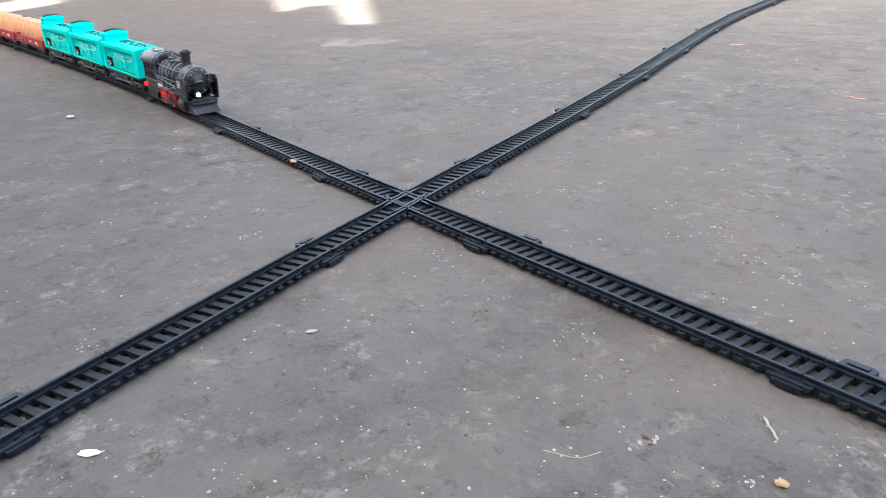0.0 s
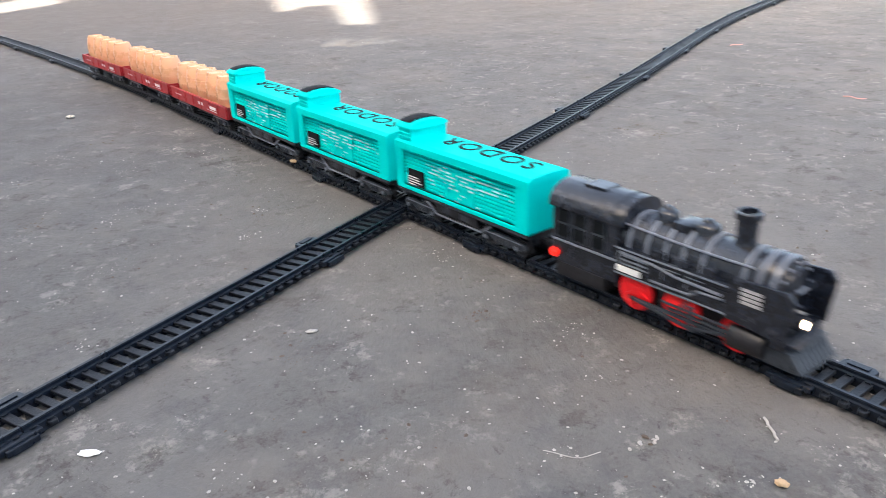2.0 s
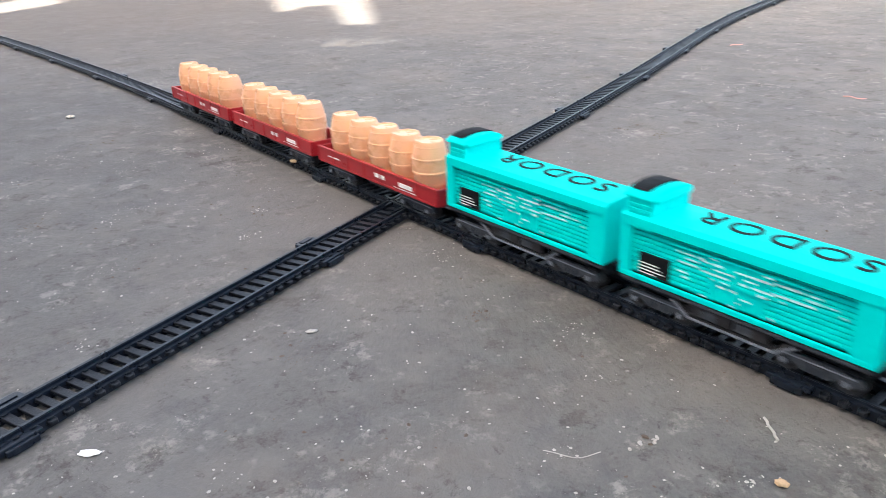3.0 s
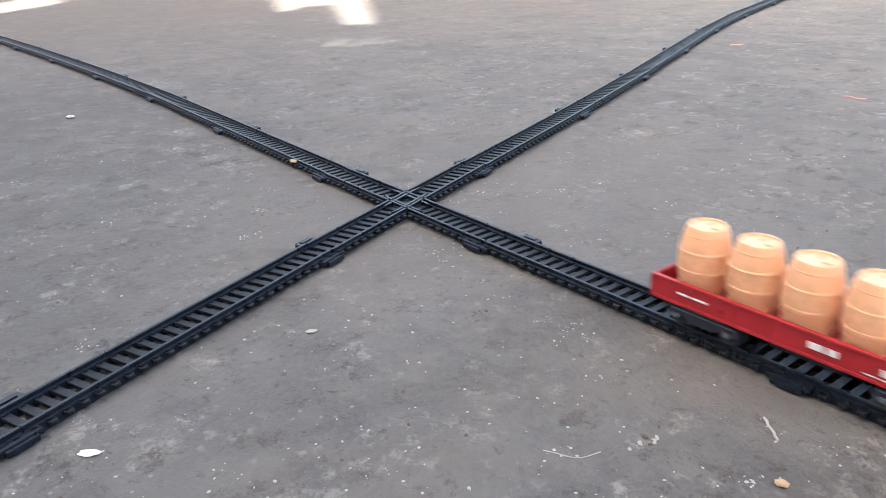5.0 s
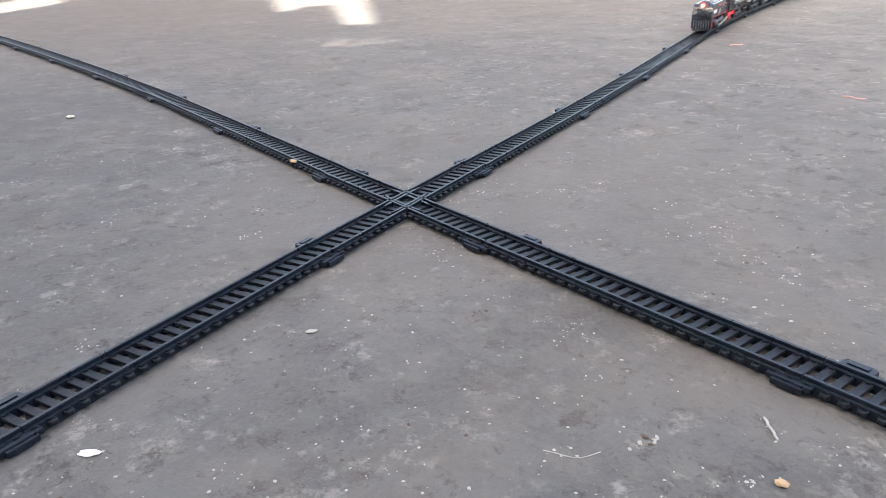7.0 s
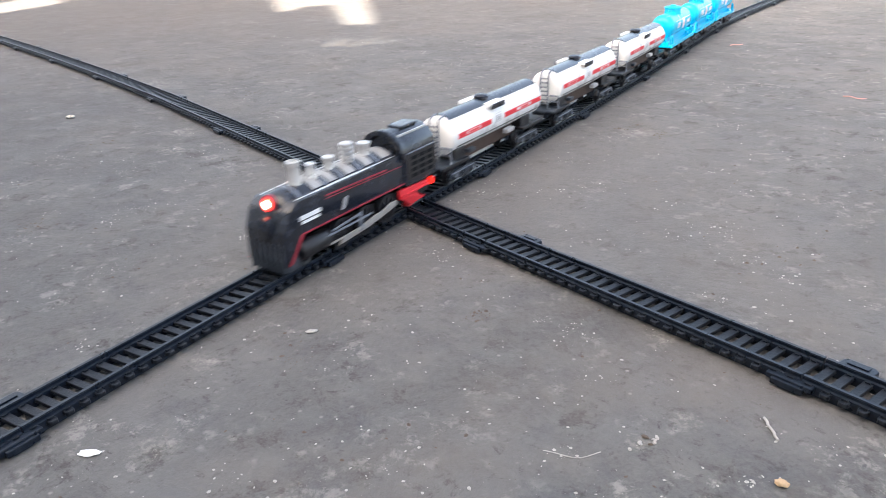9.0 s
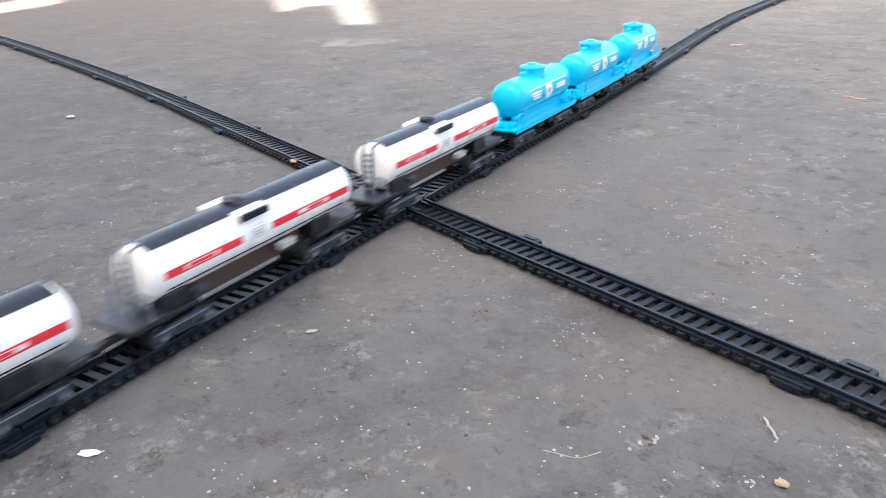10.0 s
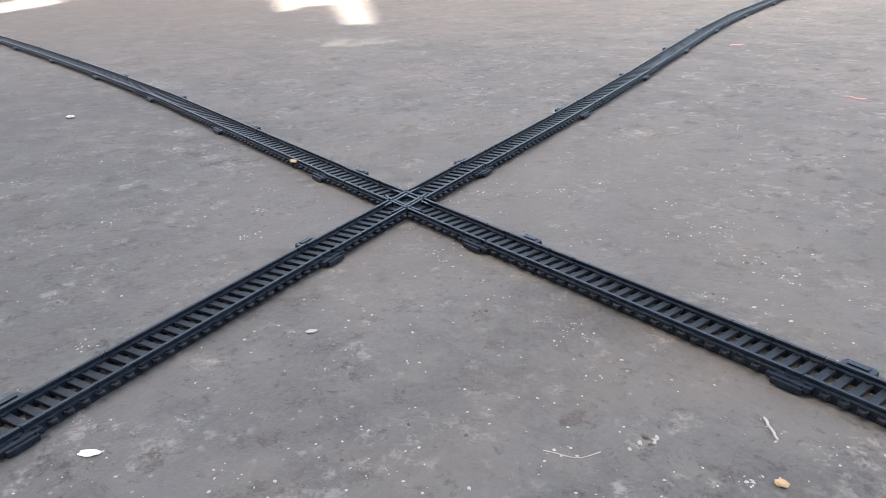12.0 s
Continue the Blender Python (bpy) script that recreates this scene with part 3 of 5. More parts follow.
        rod = box(-0.0150, 0.0320, sy * 0.0141 - 0.0004, sy * 0.0141 + 0.0004, 0.0135, 0.0150, 0.0003)
        box(0.004, 0.0320, sy * 0.0149 - 0.0004, sy * 0.0149 + 0.0004, 0.0160, 0.0172, 0.0003, rod)
        prism([(0.008, 0.0165), (0.012, 0.0225), (0.0135, 0.0225), (0.010, 0.0165)], sy * 0.0149 - 0.0004, sy * 0.0149 + 0.0004, "y", rod)
        part("side_rod", rod, TRUCK, e, "dark grey connecting rods")
        vg = box(0.0010, 0.0300, sy * 0.0156 - 0.0004, sy * 0.0156 + 0.0004, 0.0186, 0.0194, 0.0002)
        box(0.014, 0.0165, sy * 0.0158 - 0.0005, sy * 0.0158 + 0.0005, 0.0110, 0.0215, 0.0003, vg)
        prism([(0.0165, 0.0118), (0.0290, 0.0150), (0.0290, 0.0162), (0.0165, 0.0132)], sy * 0.0158 - 0.0004, sy * 0.0158 + 0.0004, "y", vg)
        prism([(-0.0130, 0.0142), (0.0150, 0.0112), (0.0150, 0.0124), (-0.0130, 0.0154)], sy * 0.0152 - 0.0004, sy * 0.0152 + 0.0004, "y", vg)
        part("valve_gear", vg, TRUCK, e)
        part("skirt_edge", box(-0.0240, 0.0300, sy * 0.0131 - 0.0003, sy * 0.0131 + 0.0003, 0.0221, 0.0227), GREY, e, "grey edge strip as a painted highlight")
        frame_line = bmesh.new()
        for x in (-0.019, -0.008, 0.003, 0.014):
            box(x - 0.0038, x + 0.0038, sy * 0.0133 - 0.0002, sy * 0.0133 + 0.0002, 0.0316, 0.0319, bm=frame_line)
            box(x - 0.0038, x - 0.0035, sy * 0.0133 - 0.0002, sy * 0.0133 + 0.0002, 0.0268, 0.0316, bm=frame_line)
        part("panel_edge", frame_line, GREY, e)
        part("wheel_guard", box(0.0000, 0.0300, sy * 0.0095 - 0.0008, sy * 0.0095 + 0.0008, 0.0100, 0.0222, 0.0004), CHASSIS, e)
        part("side_pipe", tube([(-0.022, sy * 0.0134, 0.0322), (-0.006, sy * 0.0134, 0.0318), (0.006, sy * 0.0136, 0.0300), (0.026, sy * 0.0136, 0.0296)], 0.0006), GREY, e)
        part("side_pipe", tube([(-0.006, sy * 0.0134, 0.0245), (0.012, sy * 0.0134, 0.0248), (0.016, sy * 0.0136, 0.0275), (0.027, sy * 0.0136, 0.0280)], 0.0005), GREY, e)
        for x, z in ((-0.004, 0.0380), (0.007, 0.0375), (0.019, 0.0382)):
            part("fitting_box", box(x - 0.0030, x + 0.0030, sy * 0.0120 - 0.0012, sy * 0.0120 + 0.0012, 0.0347, z, 0.0004), BLACK, e)
    # front
    part("front_beam", box(0.0460, 0.0525, -0.0132, 0.0132, 0.0160, 0.0206, 0.0006), BLACK, e)
    part("front_step", box(0.0510, 0.0560, -0.0100, 0.0100, 0.0168, 0.0180, 0.0004), TRUCK, e)
    cc = prism([(0.0440, 0.0156), (0.0535, 0.0156), (0.0592, 0.0092), (0.0575, 0.0088), (0.0440, 0.0088)], -0.0118, 0.0118, "y", bevel=0.0004)
    plough = part("cowcatcher", cc, TRUCK, e, "scuffed blue-grey slatted cowcatcher")
    first = None
    for k in range(9):
        m = pose(0, -0.0108 + 0.0027 * k, 0)
        first = same(first, m) if first else part("slat", prism([(0.0540, 0.0158), (0.0599, 0.0092), (0.0586, 0.0088), (0.0530, 0.0150)], -0.0006, 0.0006, "y"), TRUCK, plough, m=m)
    part("headlamp_housing", lathe([(0.0030, 0.0470), (0.0032, 0.0538), (0.0025, 0.0540)], "x", (0, -0.0040, 0.0250), 18), BLACK, e, smooth=True)
    part("headlamp", lathe([(0.0017, 0.0530), (0.0016, 0.0542), (0.0010, 0.0547), (0.0003, 0.0549)], "x", (0, -0.0040, 0.0250), 18), LENS, e, "lit warm headlamp", True)
    drivers = []
    for x, r in ((-0.0135, 0.0082), (0.0085, 0.0082), (0.0335, 0.0070)):
        for sy in (-1, 1):
            w = lathe([(r * 0.25, -0.0014), (r * 0.30, -0.0008), (r * 0.74, -0.0006), (r * 0.78, -0.0013), (r, -0.0013), (r, 0.0013), (r * 0.3, 0.0013)], "y", seg=24)
            wheel = part("driving_wheel", w, BRIGHT_RED, e, "bright red driving wheel", True, pose(x, sy * 0.0112, RAIL + r, 0, 0, 180 if sy > 0 else 0))
            spokes(wheel, r, BRIGHT_RED)
            drivers.append((wheel, r))
    wheel_set(e, -0.048, 0.0048)
    wheel_set(e, -0.034, 0.0048)
    coupler(e, -0.058, -0.0690)
    return e, drivers


# -- turquoise van with a look-out box at its rear --
def teal_van():
    w = thing("covered_van", "turquoise plastic toy van with black roof lettering and look-out box", "toy wagon", "turquoise vans behind the black engine")
    L = 0.0518
    body = box(-L, L, -0.0098, 0.0098, 0.0240, 0.0475, 0.0003)
    body_ob = part("body", body, TEAL, w)
    for sy in (-1, 1):
        for k in range(9):
            z = 0.0262 + 0.0020 * k
            part("plank", box(-L + 0.003, L - 0.003, sy * 0.0104 - 0.0007, sy * 0.0104 + 0.0007, z - 0.00078, z + 0.00078, 0.00025, seg=1), TEAL, body_ob)
        for x0, x1 in ((-L, -L + 0.0045), (L - 0.0085, L)):
            part("corner_post", box(x0, x1, sy * 0.0124 - 0.0008, sy * 0.0124 + 0.0008, 0.0232, 0.0472, 0.0003), TEAL, body_ob)
        part("side_sill", box(-L, L, sy * 0.0128 - 0.0006, sy * 0.0128 + 0.0006, 0.0229, 0.0250, 0.0003), TEAL, body_ob)
        door = box(-0.010, 0.012, sy * 0.0112 - 0.0004, sy * 0.0112 + 0.0004, 0.0256, 0.0432, 0.0003)
        for x in (-0.010, 0.001, 0.012):
            box(x - 0.0006, x + 0.0006, sy * 0.0121 - 0.0004, sy * 0.0121 + 0.0004, 0.0256, 0.0432, bm=door)
        box(-0.010, 0.012, sy * 0.0121 - 0.0004, sy * 0.0121 + 0.0004, 0.0336, 0.0350, bm=door)
        part("sliding_door", door, TEAL, body_ob)
        # the shade below the roof edge, painted as a dark green strip
        part("eave_shade_strip", box(-L + 0.0045, L - 0.0085, sy * 0.0109 - 0.0004, sy * 0.0109 + 0.0004, 0.0442, 0.0456), EAVE_SHADE, body_ob, "dark green strip painting the shade under the eaves")
        part("door_rail", box(-0.030, 0.030, sy * 0.0121 - 0.0004, sy * 0.0121 + 0.0004, 0.0425, 0.0433, 0.0002), TEAL, body_ob)
        rnd = random.Random(5)
        worn = bmesh.new()
        for k in range(190):
            x = rnd.gauss(0.004, 0.018)
            z = 0.0262 + 0.0020 * rnd.randrange(0, 9)
            if not (0.0350 < z < 0.042) and rnd.random() < 0.8:
                continue
            h = rnd.uniform(0.0002, 0.0005)
            ln = rnd.uniform(0.001, 0.0045)
            y = sy * 0.01125 if not -0.015 < x < 0.013 else sy * 0.01262
            box(x, x + ln, y - 0.00008, y + 0.00008, z - h, z + h, bm=worn)
        part("rubbed_print", worn, TEAL_WORN, body_ob, "rubbed pale print in unreadable bars")
        part("hatch", box(-L + 0.0085, -L + 0.0230, sy * 0.0119 - 0.0004, sy * 0.0119 + 0.0004, 0.0258, 0.0350, 0.0002), INK, body_ob, "black hatch")
        bars = bmesh.new()
        for k in range(4):
            box(-L + 0.0092, -L + 0.0165 + 0.0014 * ((k * 7) % 4), sy * 0.0124 - 0.0002, sy * 0.0124 + 0.0002, 0.0264 + 0.0014 * k, 0.0268 + 0.0014 * k, bm=bars)
        part("side_print", bars, PRINT, body_ob, "tiny white print in unreadable bars")
    # roof, a shallow camber with a drooping edge
    rf = prism([(0.0137, 0.0456), (0.0137, 0.0494), (0.0115, 0.0507), (0.0040, 0.0512), (-0.0040, 0.0512), (-0.0115, 0.0507), (-0.0137, 0.0494), (-0.0137, 0.0456), (-0.0126, 0.0456), (-0.0126, 0.0470), (0.0126, 0.0470), (0.0126, 0.0456)], -L - 0.0006, L + 0.0014, "x")
    roof = part("roof", rf, TEAL, w)
    part("end_plate", prism([(-0.0134, 0.0229), (0.0134, 0.0229), (0.0134, 0.0490), (0.0110, 0.0503), (-0.0110, 0.0503), (-0.0134, 0.0490)], L - 0.0012, L + 0.0010, "x", bevel=0.0003), TEAL, w)
    part("end_plate", box(-L - 0.0010, -L + 0.0012, -0.0134, 0.0134, 0.0229, 0.0490, 0.0006), TEAL, w)
    part("end_ladder", tube([(L + 0.002, 0.006, 0.026), (L + 0.002, 0.006, 0.044)], 0.0005, bm=tube([(L + 0.002, 0.010, 0.026), (L + 0.002, 0.010, 0.044)], 0.0005)), TEAL, w)
    word = lettering("SODOR", 0.0145, pose(0, 0, 0), INK, roof)
    lo = [min(v.co[k] for v in word.data.vertices) for k in (0, 1)]
    hi = [max(v.co[k] for v in word.data.vertices) for k in (0, 1)]
    wb = bmesh.new()
    wb.from_mesh(word.data)
    for v in wb.verts:
        v.co.x = 0.0080 - ((v.co.x - lo[0]) / (hi[0] - lo[0]) - 0.5) * 0.0700
        v.co.y = 0.0022 - ((v.co.y - lo[1]) / (hi[1] - lo[1]) - 0.5) * 0.0118
    for k in (-0.0040, 0.0040):
        bmesh.ops.bisect_plane(wb, geom=list(wb.verts) + list(wb.edges) + list(wb.faces), plane_co=(0, k, 0), plane_no=(0, 1, 0))
    for v in wb.verts:
        v.co.z += float(np.interp(abs(v.co.y), [0.0040, 0.0115], [0.0512, 0.0507])) + 0.00016
    wb.to_mesh(word.data)
    wb.free()
    # look-out box
    cup = part("lookout", prism([(-0.0122, 0.0440), (-0.0122, 0.0582), (0.0122, 0.0582), (0.0122, 0.0440)], -L + 0.0010, -L + 0.0132, "x", bevel=0.0004), TEAL, w)
    rfl = prism([(-0.0130, 0.0570), (-0.0130, 0.0574)] + [(0.0130 * math.sin(radians(a)), 0.0574 + 0.0036 * math.cos(radians(a))) for a in range(-80, 81, 10)] + [(0.0130, 0.0574), (0.0130, 0.0570)], -L - 0.0006, -L + 0.0138, "x", bevel=0.0003)
    part("lookout_roof", rfl, TEAL, cup, smooth=True)
    lip = lathe([(0.0010, -0.0112), (0.0013, -0.0105), (0.0013, 0.0105), (0.0010, 0.0112)], "y", (-L + 0.0138, 0, 0.0572), 12)
    part("roof_lip", lip, TEAL, cup, smooth=True)
    part("lookout_top", prism([(0.0126 * math.sin(radians(a)), 0.0576 + 0.0042 * math.cos(radians(a))) for a in range(-56, 57, 8)], -L + 0.0004, -L + 0.0098, "x", bevel=0.0003), INK, cup, "black curved roof hatch", True)
    for sy in (-1, 1):
        for k in range(2):
            part("plank", box(-L + 0.002, -L + 0.0126, sy * 0.0124 - 0.0003, sy * 0.0124 + 0.0003, 0.0514 + 0.002 * k, 0.0529 + 0.002 * k, 0.0002, seg=1), TEAL, cup)
    # underframe
    uf = box(-L, L, -0.0100, 0.0100, 0.0196, 0.0230, 0.0004)
    for sy in (-1, 1):
        y = sy * 0.0118
        for x in (-0.014, -0.003, 0.012):
            box(x - 0.004, x + 0.004, y - 0.0012, y + 0.0012, 0.0165, 0.0215, 0.0005, uf)
        prism([(-0.026, 0.0205), (-0.018, 0.0150), (0.018, 0.0150), (0.026, 0.0205), (0.024, 0.0205), (0.017, 0.0160), (-0.017, 0.0160), (-0.024, 0.0205)], y - 0.0005, y + 0.0005, "y", uf)
        box(-L, L, y - 0.0010, y + 0.0010, 0.0205, 0.0228, 0.0003, uf)
    part("underframe", uf, CHASSIS, w)
    for sy in (-1, 1):
        # the rod is grey to paint the glints under the van
        part("truss_rod", prism([(-0.027, 0.0200), (-0.018, 0.0143), (0.018, 0.0143), (0.027, 0.0200), (0.0255, 0.0200), (0.0175, 0.0151), (-0.0175, 0.0151), (-0.0255, 0.0200)], sy * 0.0126 - 0.0004, sy * 0.0126 + 0.0004, "y"), GREY, w, "truss rod in painted highlight grey")
        part("sole_bar", box(-L, L, sy * 0.0130 - 0.0004, sy * 0.0130 + 0.0004, 0.0212, 0.0222, 0.0002), TRUCK, w)
        for x in (-0.009, 0.006):
            part("tank_box", box(x - 0.0042, x + 0.0042, sy * 0.0122 - 0.0008, sy * 0.0122 + 0.0008, 0.0168, 0.0204, 0.0004), TRUCK, w)
    for x in (-0.033, 0.033):
        bogie(w, x)
    for x in (-1, 1):
        coupler(w, x * 0.048, x * 0.0568)
    return w


# -- red open wagon and its barrels --
def red_wagon():
    w = thing("open_wagon", "low brick-red plastic toy wagon with ribbed sides", "toy wagon", "red open wagons at the end")
    L = 0.0622
    part("floor", box(-L, L, -0.0130, 0.0130, 0.0190, 0.0206, 0.0003), RED, w)
    for sy in (-1, 1):
        s = prism([(-L, 0.0190), (L, 0.0190), (L, 0.0285), (-L, 0.0285)], sy * 0.0132 - 0.0007, sy * 0.0132 + 0.0007, "y", bevel=0.0003)
        side = part("side", s, RED, w)
        part("top_rim", box(-L - 0.0004, L + 0.0004, sy * 0.0134 - 0.0010, sy * 0.0134 + 0.0010, 0.0278, 0.0289, 0.0003), RED, side)
        part("bottom_rim", box(-L, L, sy * 0.0137 - 0.0006, sy * 0.0137 + 0.0006, 0.0190, 0.0203, 0.0003), RED, side)
        for k in range(8):
            x = -L + 2 * L * k / 7
            part("rib", box(x - 0.0006, x + 0.0006, sy * 0.0140 - 0.0005, sy * 0.0140 + 0.0005, 0.0195, 0.0284, 0.0002, seg=1), RED, side)
        for x0, x1, z0, z1 in ((-0.050, -0.037, 0.0238, 0.0246), (0.003, 0.013, 0.0228, 0.0252), (0.027, 0.040, 0.0226, 0.0250), (0.022, 0.044, 0.0212, 0.0216)):
            part("side_print", box(x0, x1, sy * 0.01395 - 0.0002, sy * 0.01395 + 0.0002, z0, z1), PRINT, side, "small white print in unreadable bars")
    for x in (-L, L):
        part("end", box(x - 0.0007, x + 0.0007, -0.0130, 0.0130, 0.0190, 0.0285, 0.0003), RED, w)
    uf = box(-L + 0.004, L - 0.004, -0.0060, 0.0060, 0.0168, 0.0190, 0.0004)
    for sy in (-1, 1):
        prism([(-0.020, 0.0188), (-0.013, 0.0140), (0.013, 0.0140), (0.020, 0.0188)], sy * 0.0075 - 0.0006, sy * 0.0075 + 0.0006, "y", uf)
    part("underframe", uf, CHASSIS, w)
    for x in (-0.040, 0.040):
        bogie(w, x)
    for x in (-1, 1):
        coupler(w, x * 0.058, x * 0.0672)
    return w


def barrel():
    b = thing("barrel", "peach-coloured plastic toy barrel standing in the red wagon", "barrel", "barrels on the red wagons")
    h, z0 = 0.0288, 0.0
    prof = [(0.0070, 0.0)]
    for i in range(13):
        k = i / 12
        prof.append((0.0076 + 0.0027 * math.sin(math.pi * min(1, k * 1.0)) ** 0.85, k * h))
    prof += [(0.0068, h), (0.0066, h - 0.0008), (0.0010, h - 0.0008)]
    part("cask", lathe(prof, "z", (0, 0, z0), 26), BARREL, b, smooth=True)
    for k, r in ((0.16, 0.0091), (0.40, 0.0102), (0.66, 0.0101), (0.88, 0.0085)):
        part("hoop", lathe([(r - 0.0005, k * h - 0.0010), (r + 0.00025, k * h - 0.0006), (r + 0.00025, k * h + 0.0006), (r - 0.0005, k * h + 0.0010)], "z", (0, 0, z0), 26), BARREL, b, smooth=True)
    part("lid_knob", lathe([(0.0016, h - 0.0009), (0.0016, h - 0.0002), (0.0010, h)], "z", (0.0035, 0, z0), 10), BARREL, b, smooth=True)
    return b


# -- black engine with silver boiler fittings and red lining --
def lined_engine():
    e = thing("lined_steam_engine", "black toy steam engine with red lining and silver boiler fittings", "toy train")
    part("frame", box(-0.068, 0.055, -0.0085, 0.0085, 0.0125, 0.0210, 0.0006), CHASSIS, e)
    # streamlined casing
    body = prism([(-0.0375, 0.0255), (0.0490, 0.0255), (0.0600, 0.0125), (0.0602, 0.0180), (0.0600, 0.0300), (0.0565, 0.0390), (0.0510, 0.0430), (-0.0375, 0.0430)], -0.0128, 0.0128, "y", bevel=0.0010)
    body_ob = part("casing", body, BLACK, e, smooth=True)
    part("boiler", lathe([(0.0124, -0.0380), (0.0124, 0.0470), (0.0112, 0.0525), (0.0080, 0.0550), (0.0030, 0.0562)], "x", (0, 0, 0.0340), 32), BLACK, e, smooth=True)
    for sy in (-1, 1):
        y = sy * 0.0130
        def stripe(name, pts, mat, lab=""):
            return part(name, prism(pts, y - 0.00025, y + 0.00025, "y"), mat, body_ob, lab)
        stripe("red_line", [(-0.020, 0.0378), (0.030, 0.0394), (0.030, 0.0402), (-0.020, 0.0386)], LINING, "thin red lining")
        stripe("red_line", [(-0.036, 0.0253), (0.0490, 0.0260), (0.0490, 0.0267), (-0.036, 0.0260)], LINING, "thin red lining")
        stripe("red_line", [(0.0476, 0.0266), (0.0494, 0.0266), (0.0598, 0.0140), (0.0583, 0.0140)], LINING, "thin red lining")
        stripe("red_line", [(-0.034, 0.0362), (0.030, 0.0381), (0.030, 0.0384), (-0.034, 0.0365)], LINING)
        stripe("number_plate", [(0.0350, 0.0333), (0.0500, 0.0333), (0.0500, 0.0353), (0.0350, 0.0353)], PRINT, "pale bars")
        stripe("number_plate", [(0.0360, 0.0312), (0.0485, 0.0312), (0.0485, 0.0325), (0.0360, 0.0325)], PRINT, "pale bars")
        stripe("crest", [(0.0165, 0.0288), (0.0190, 0.0288), (0.0160, 0.0345), (0.0140, 0.0345)], EMBLEM)
        cy = lathe([(0.0020, 0.0310), (0.0044, 0.0314), (0.0048, 0.0325), (0.0048, 0.0500), (0.0040, 0.0512)], "x", (0, sy * 0.0112, 0.0180), 18)
        box(0.033, 0.050, sy * 0.0150 - 0.0008, sy * 0.0150 + 0.0008, 0.0168, 0.0192, 0.0004, cy)
        part("cylinder", cy, CHASSIS, e, smooth=True)
        rod = prism([(-0.0260, 0.0172), (-0.0250, 0.0196), (-0.0200, 0.0200), (-0.0120, 0.0178), (-0.0060, 0.0178), (0.0060, 0.0160), (0.0230, 0.0148), (0.0250, 0.0122), (0.0, 0.0134), (-0.0180, 0.0158)], sy * 0.0145 - 0.0006, sy * 0.0145 + 0.0006, "y", bevel=0.0003)
        box(0.008, 0.033, sy * 0.0155 - 0.0004, sy * 0.0155 + 0.0004, 0.0152, 0.0162, 0.0002, rod)
        part("side_rod", rod, ROD, e, "dull silver connecting rod")
        gear = box(-0.002, 0.034, sy * 0.0150 - 0.0004, sy * 0.0150 + 0.0004, 0.0196, 0.0206, 0.0002)
        box(0.006, 0.0085, sy * 0.0152 - 0.0004, sy * 0.0152 + 0.0004, 0.0140, 0.0240, 0.0003, gear)
        prism([(0.0085, 0.0225), (0.030, 0.0212), (0.030, 0.0220), (0.0085, 0.0235)], sy * 0.0150 - 0.0004, sy * 0.0150 + 0.0004, "y", gear)
        # grey colour paints the glints among the gear
        part("valve_gear", gear, GREY, e, "valve gear, its glints painted grey")
        # red trailing truck
        tr = prism([(-0.0310, 0.0232), (-0.0620, 0.0216), (-0.0630, 0.0192), (-0.0470, 0.0182), (-0.0540, 0.0128), (-0.0400, 0.0120), (-0.0345, 0.0165), (-0.0310, 0.0178)], sy * 0.0128 - 0.0010, sy * 0.0128 + 0.0010, "y", bevel=0.0004)
        box(-0.060, -0.032, sy * 0.0140 - 0.0005, sy * 0.0140 + 0.0005, 0.0188, 0.0200, 0.0003, tr)
        prism([(-0.035, 0.0180), (-0.052, 0.0130), (-0.054, 0.0140), (-0.037, 0.0190)], sy * 0.0140 - 0.0005, sy * 0.0140 + 0.0005, "y", tr)
        part("trailing_truck", tr, LINE_RED, e, "bright red trailing truck frame")
        part("tail_lamp", lathe([(0.0022, -0.0012), (0.0024, 0.0), (0.0022, 0.0012)], "y", (0, 0, 0), 14), RED_LAMP, e, "small red lamp", True, pose(-0.0620, sy * 0.0138, 0.0205))
        part("handrail", tube([(-0.030, sy * 0.0112, 0.0425), (0.02, sy * 0.0112, 0.0432), (0.050, sy * 0.0105, 0.0425)], 0.0006), SILVER, e, "silver handrail")
    # silver fittings
    part("chimney", lathe([(0.0042, 0.0445), (0.0034, 0.0465), (0.0034, 0.0548), (0.0039, 0.0552), (0.0039, 0.0572), (0.0032, 0.0573), (0.0030, 0.0560)], "z", (0.0370, 0, 0), 22), SILVER, e, "silver chimney", True)
    part("bell", lathe([(0.0042, 0.0445), (0.0038, 0.0470), (0.0024, 0.0508), (0.0027, 0.0528), (0.0016, 0.0533)], "z", (0.0250, 0, 0), 20), SILVER, e, "silver bell", True)
    part("sand_dome", lathe([(0.0034, 0.0450), (0.0026, 0.0462), (0.0026, 0.0505), (0.0033, 0.0512), (0.0033, 0.0526), (0.0024, 0.0528)], "z", (0.0110, 0, 0), 20), SILVER, e, "silver dome", True)
    spring = []
    for k in range(5):
        spring += [(0.0025, 0.0450 + 0.0023 * k), (0.0036, 0.0455 + 0.0023 * k), (0.0036, 0.0466 + 0.0023 * k), (0.0025, 0.0471 + 0.0023 * k)]
    part("steam_dome", lathe(spring, "z", (-0.0040, 0, 0), 20), SILVER, e, "ribbed silver dome", True)
    part("safety_valve", lathe([(0.0040, 0.0450), (0.0030, 0.0475), (0.0032, 0.0505), (0.0038, 0.0512), (0.0038, 0.0524), (0.0028, 0.0526)], "z", (-0.0190, 0, 0), 20), SILVER, e, "silver safety valve", True)
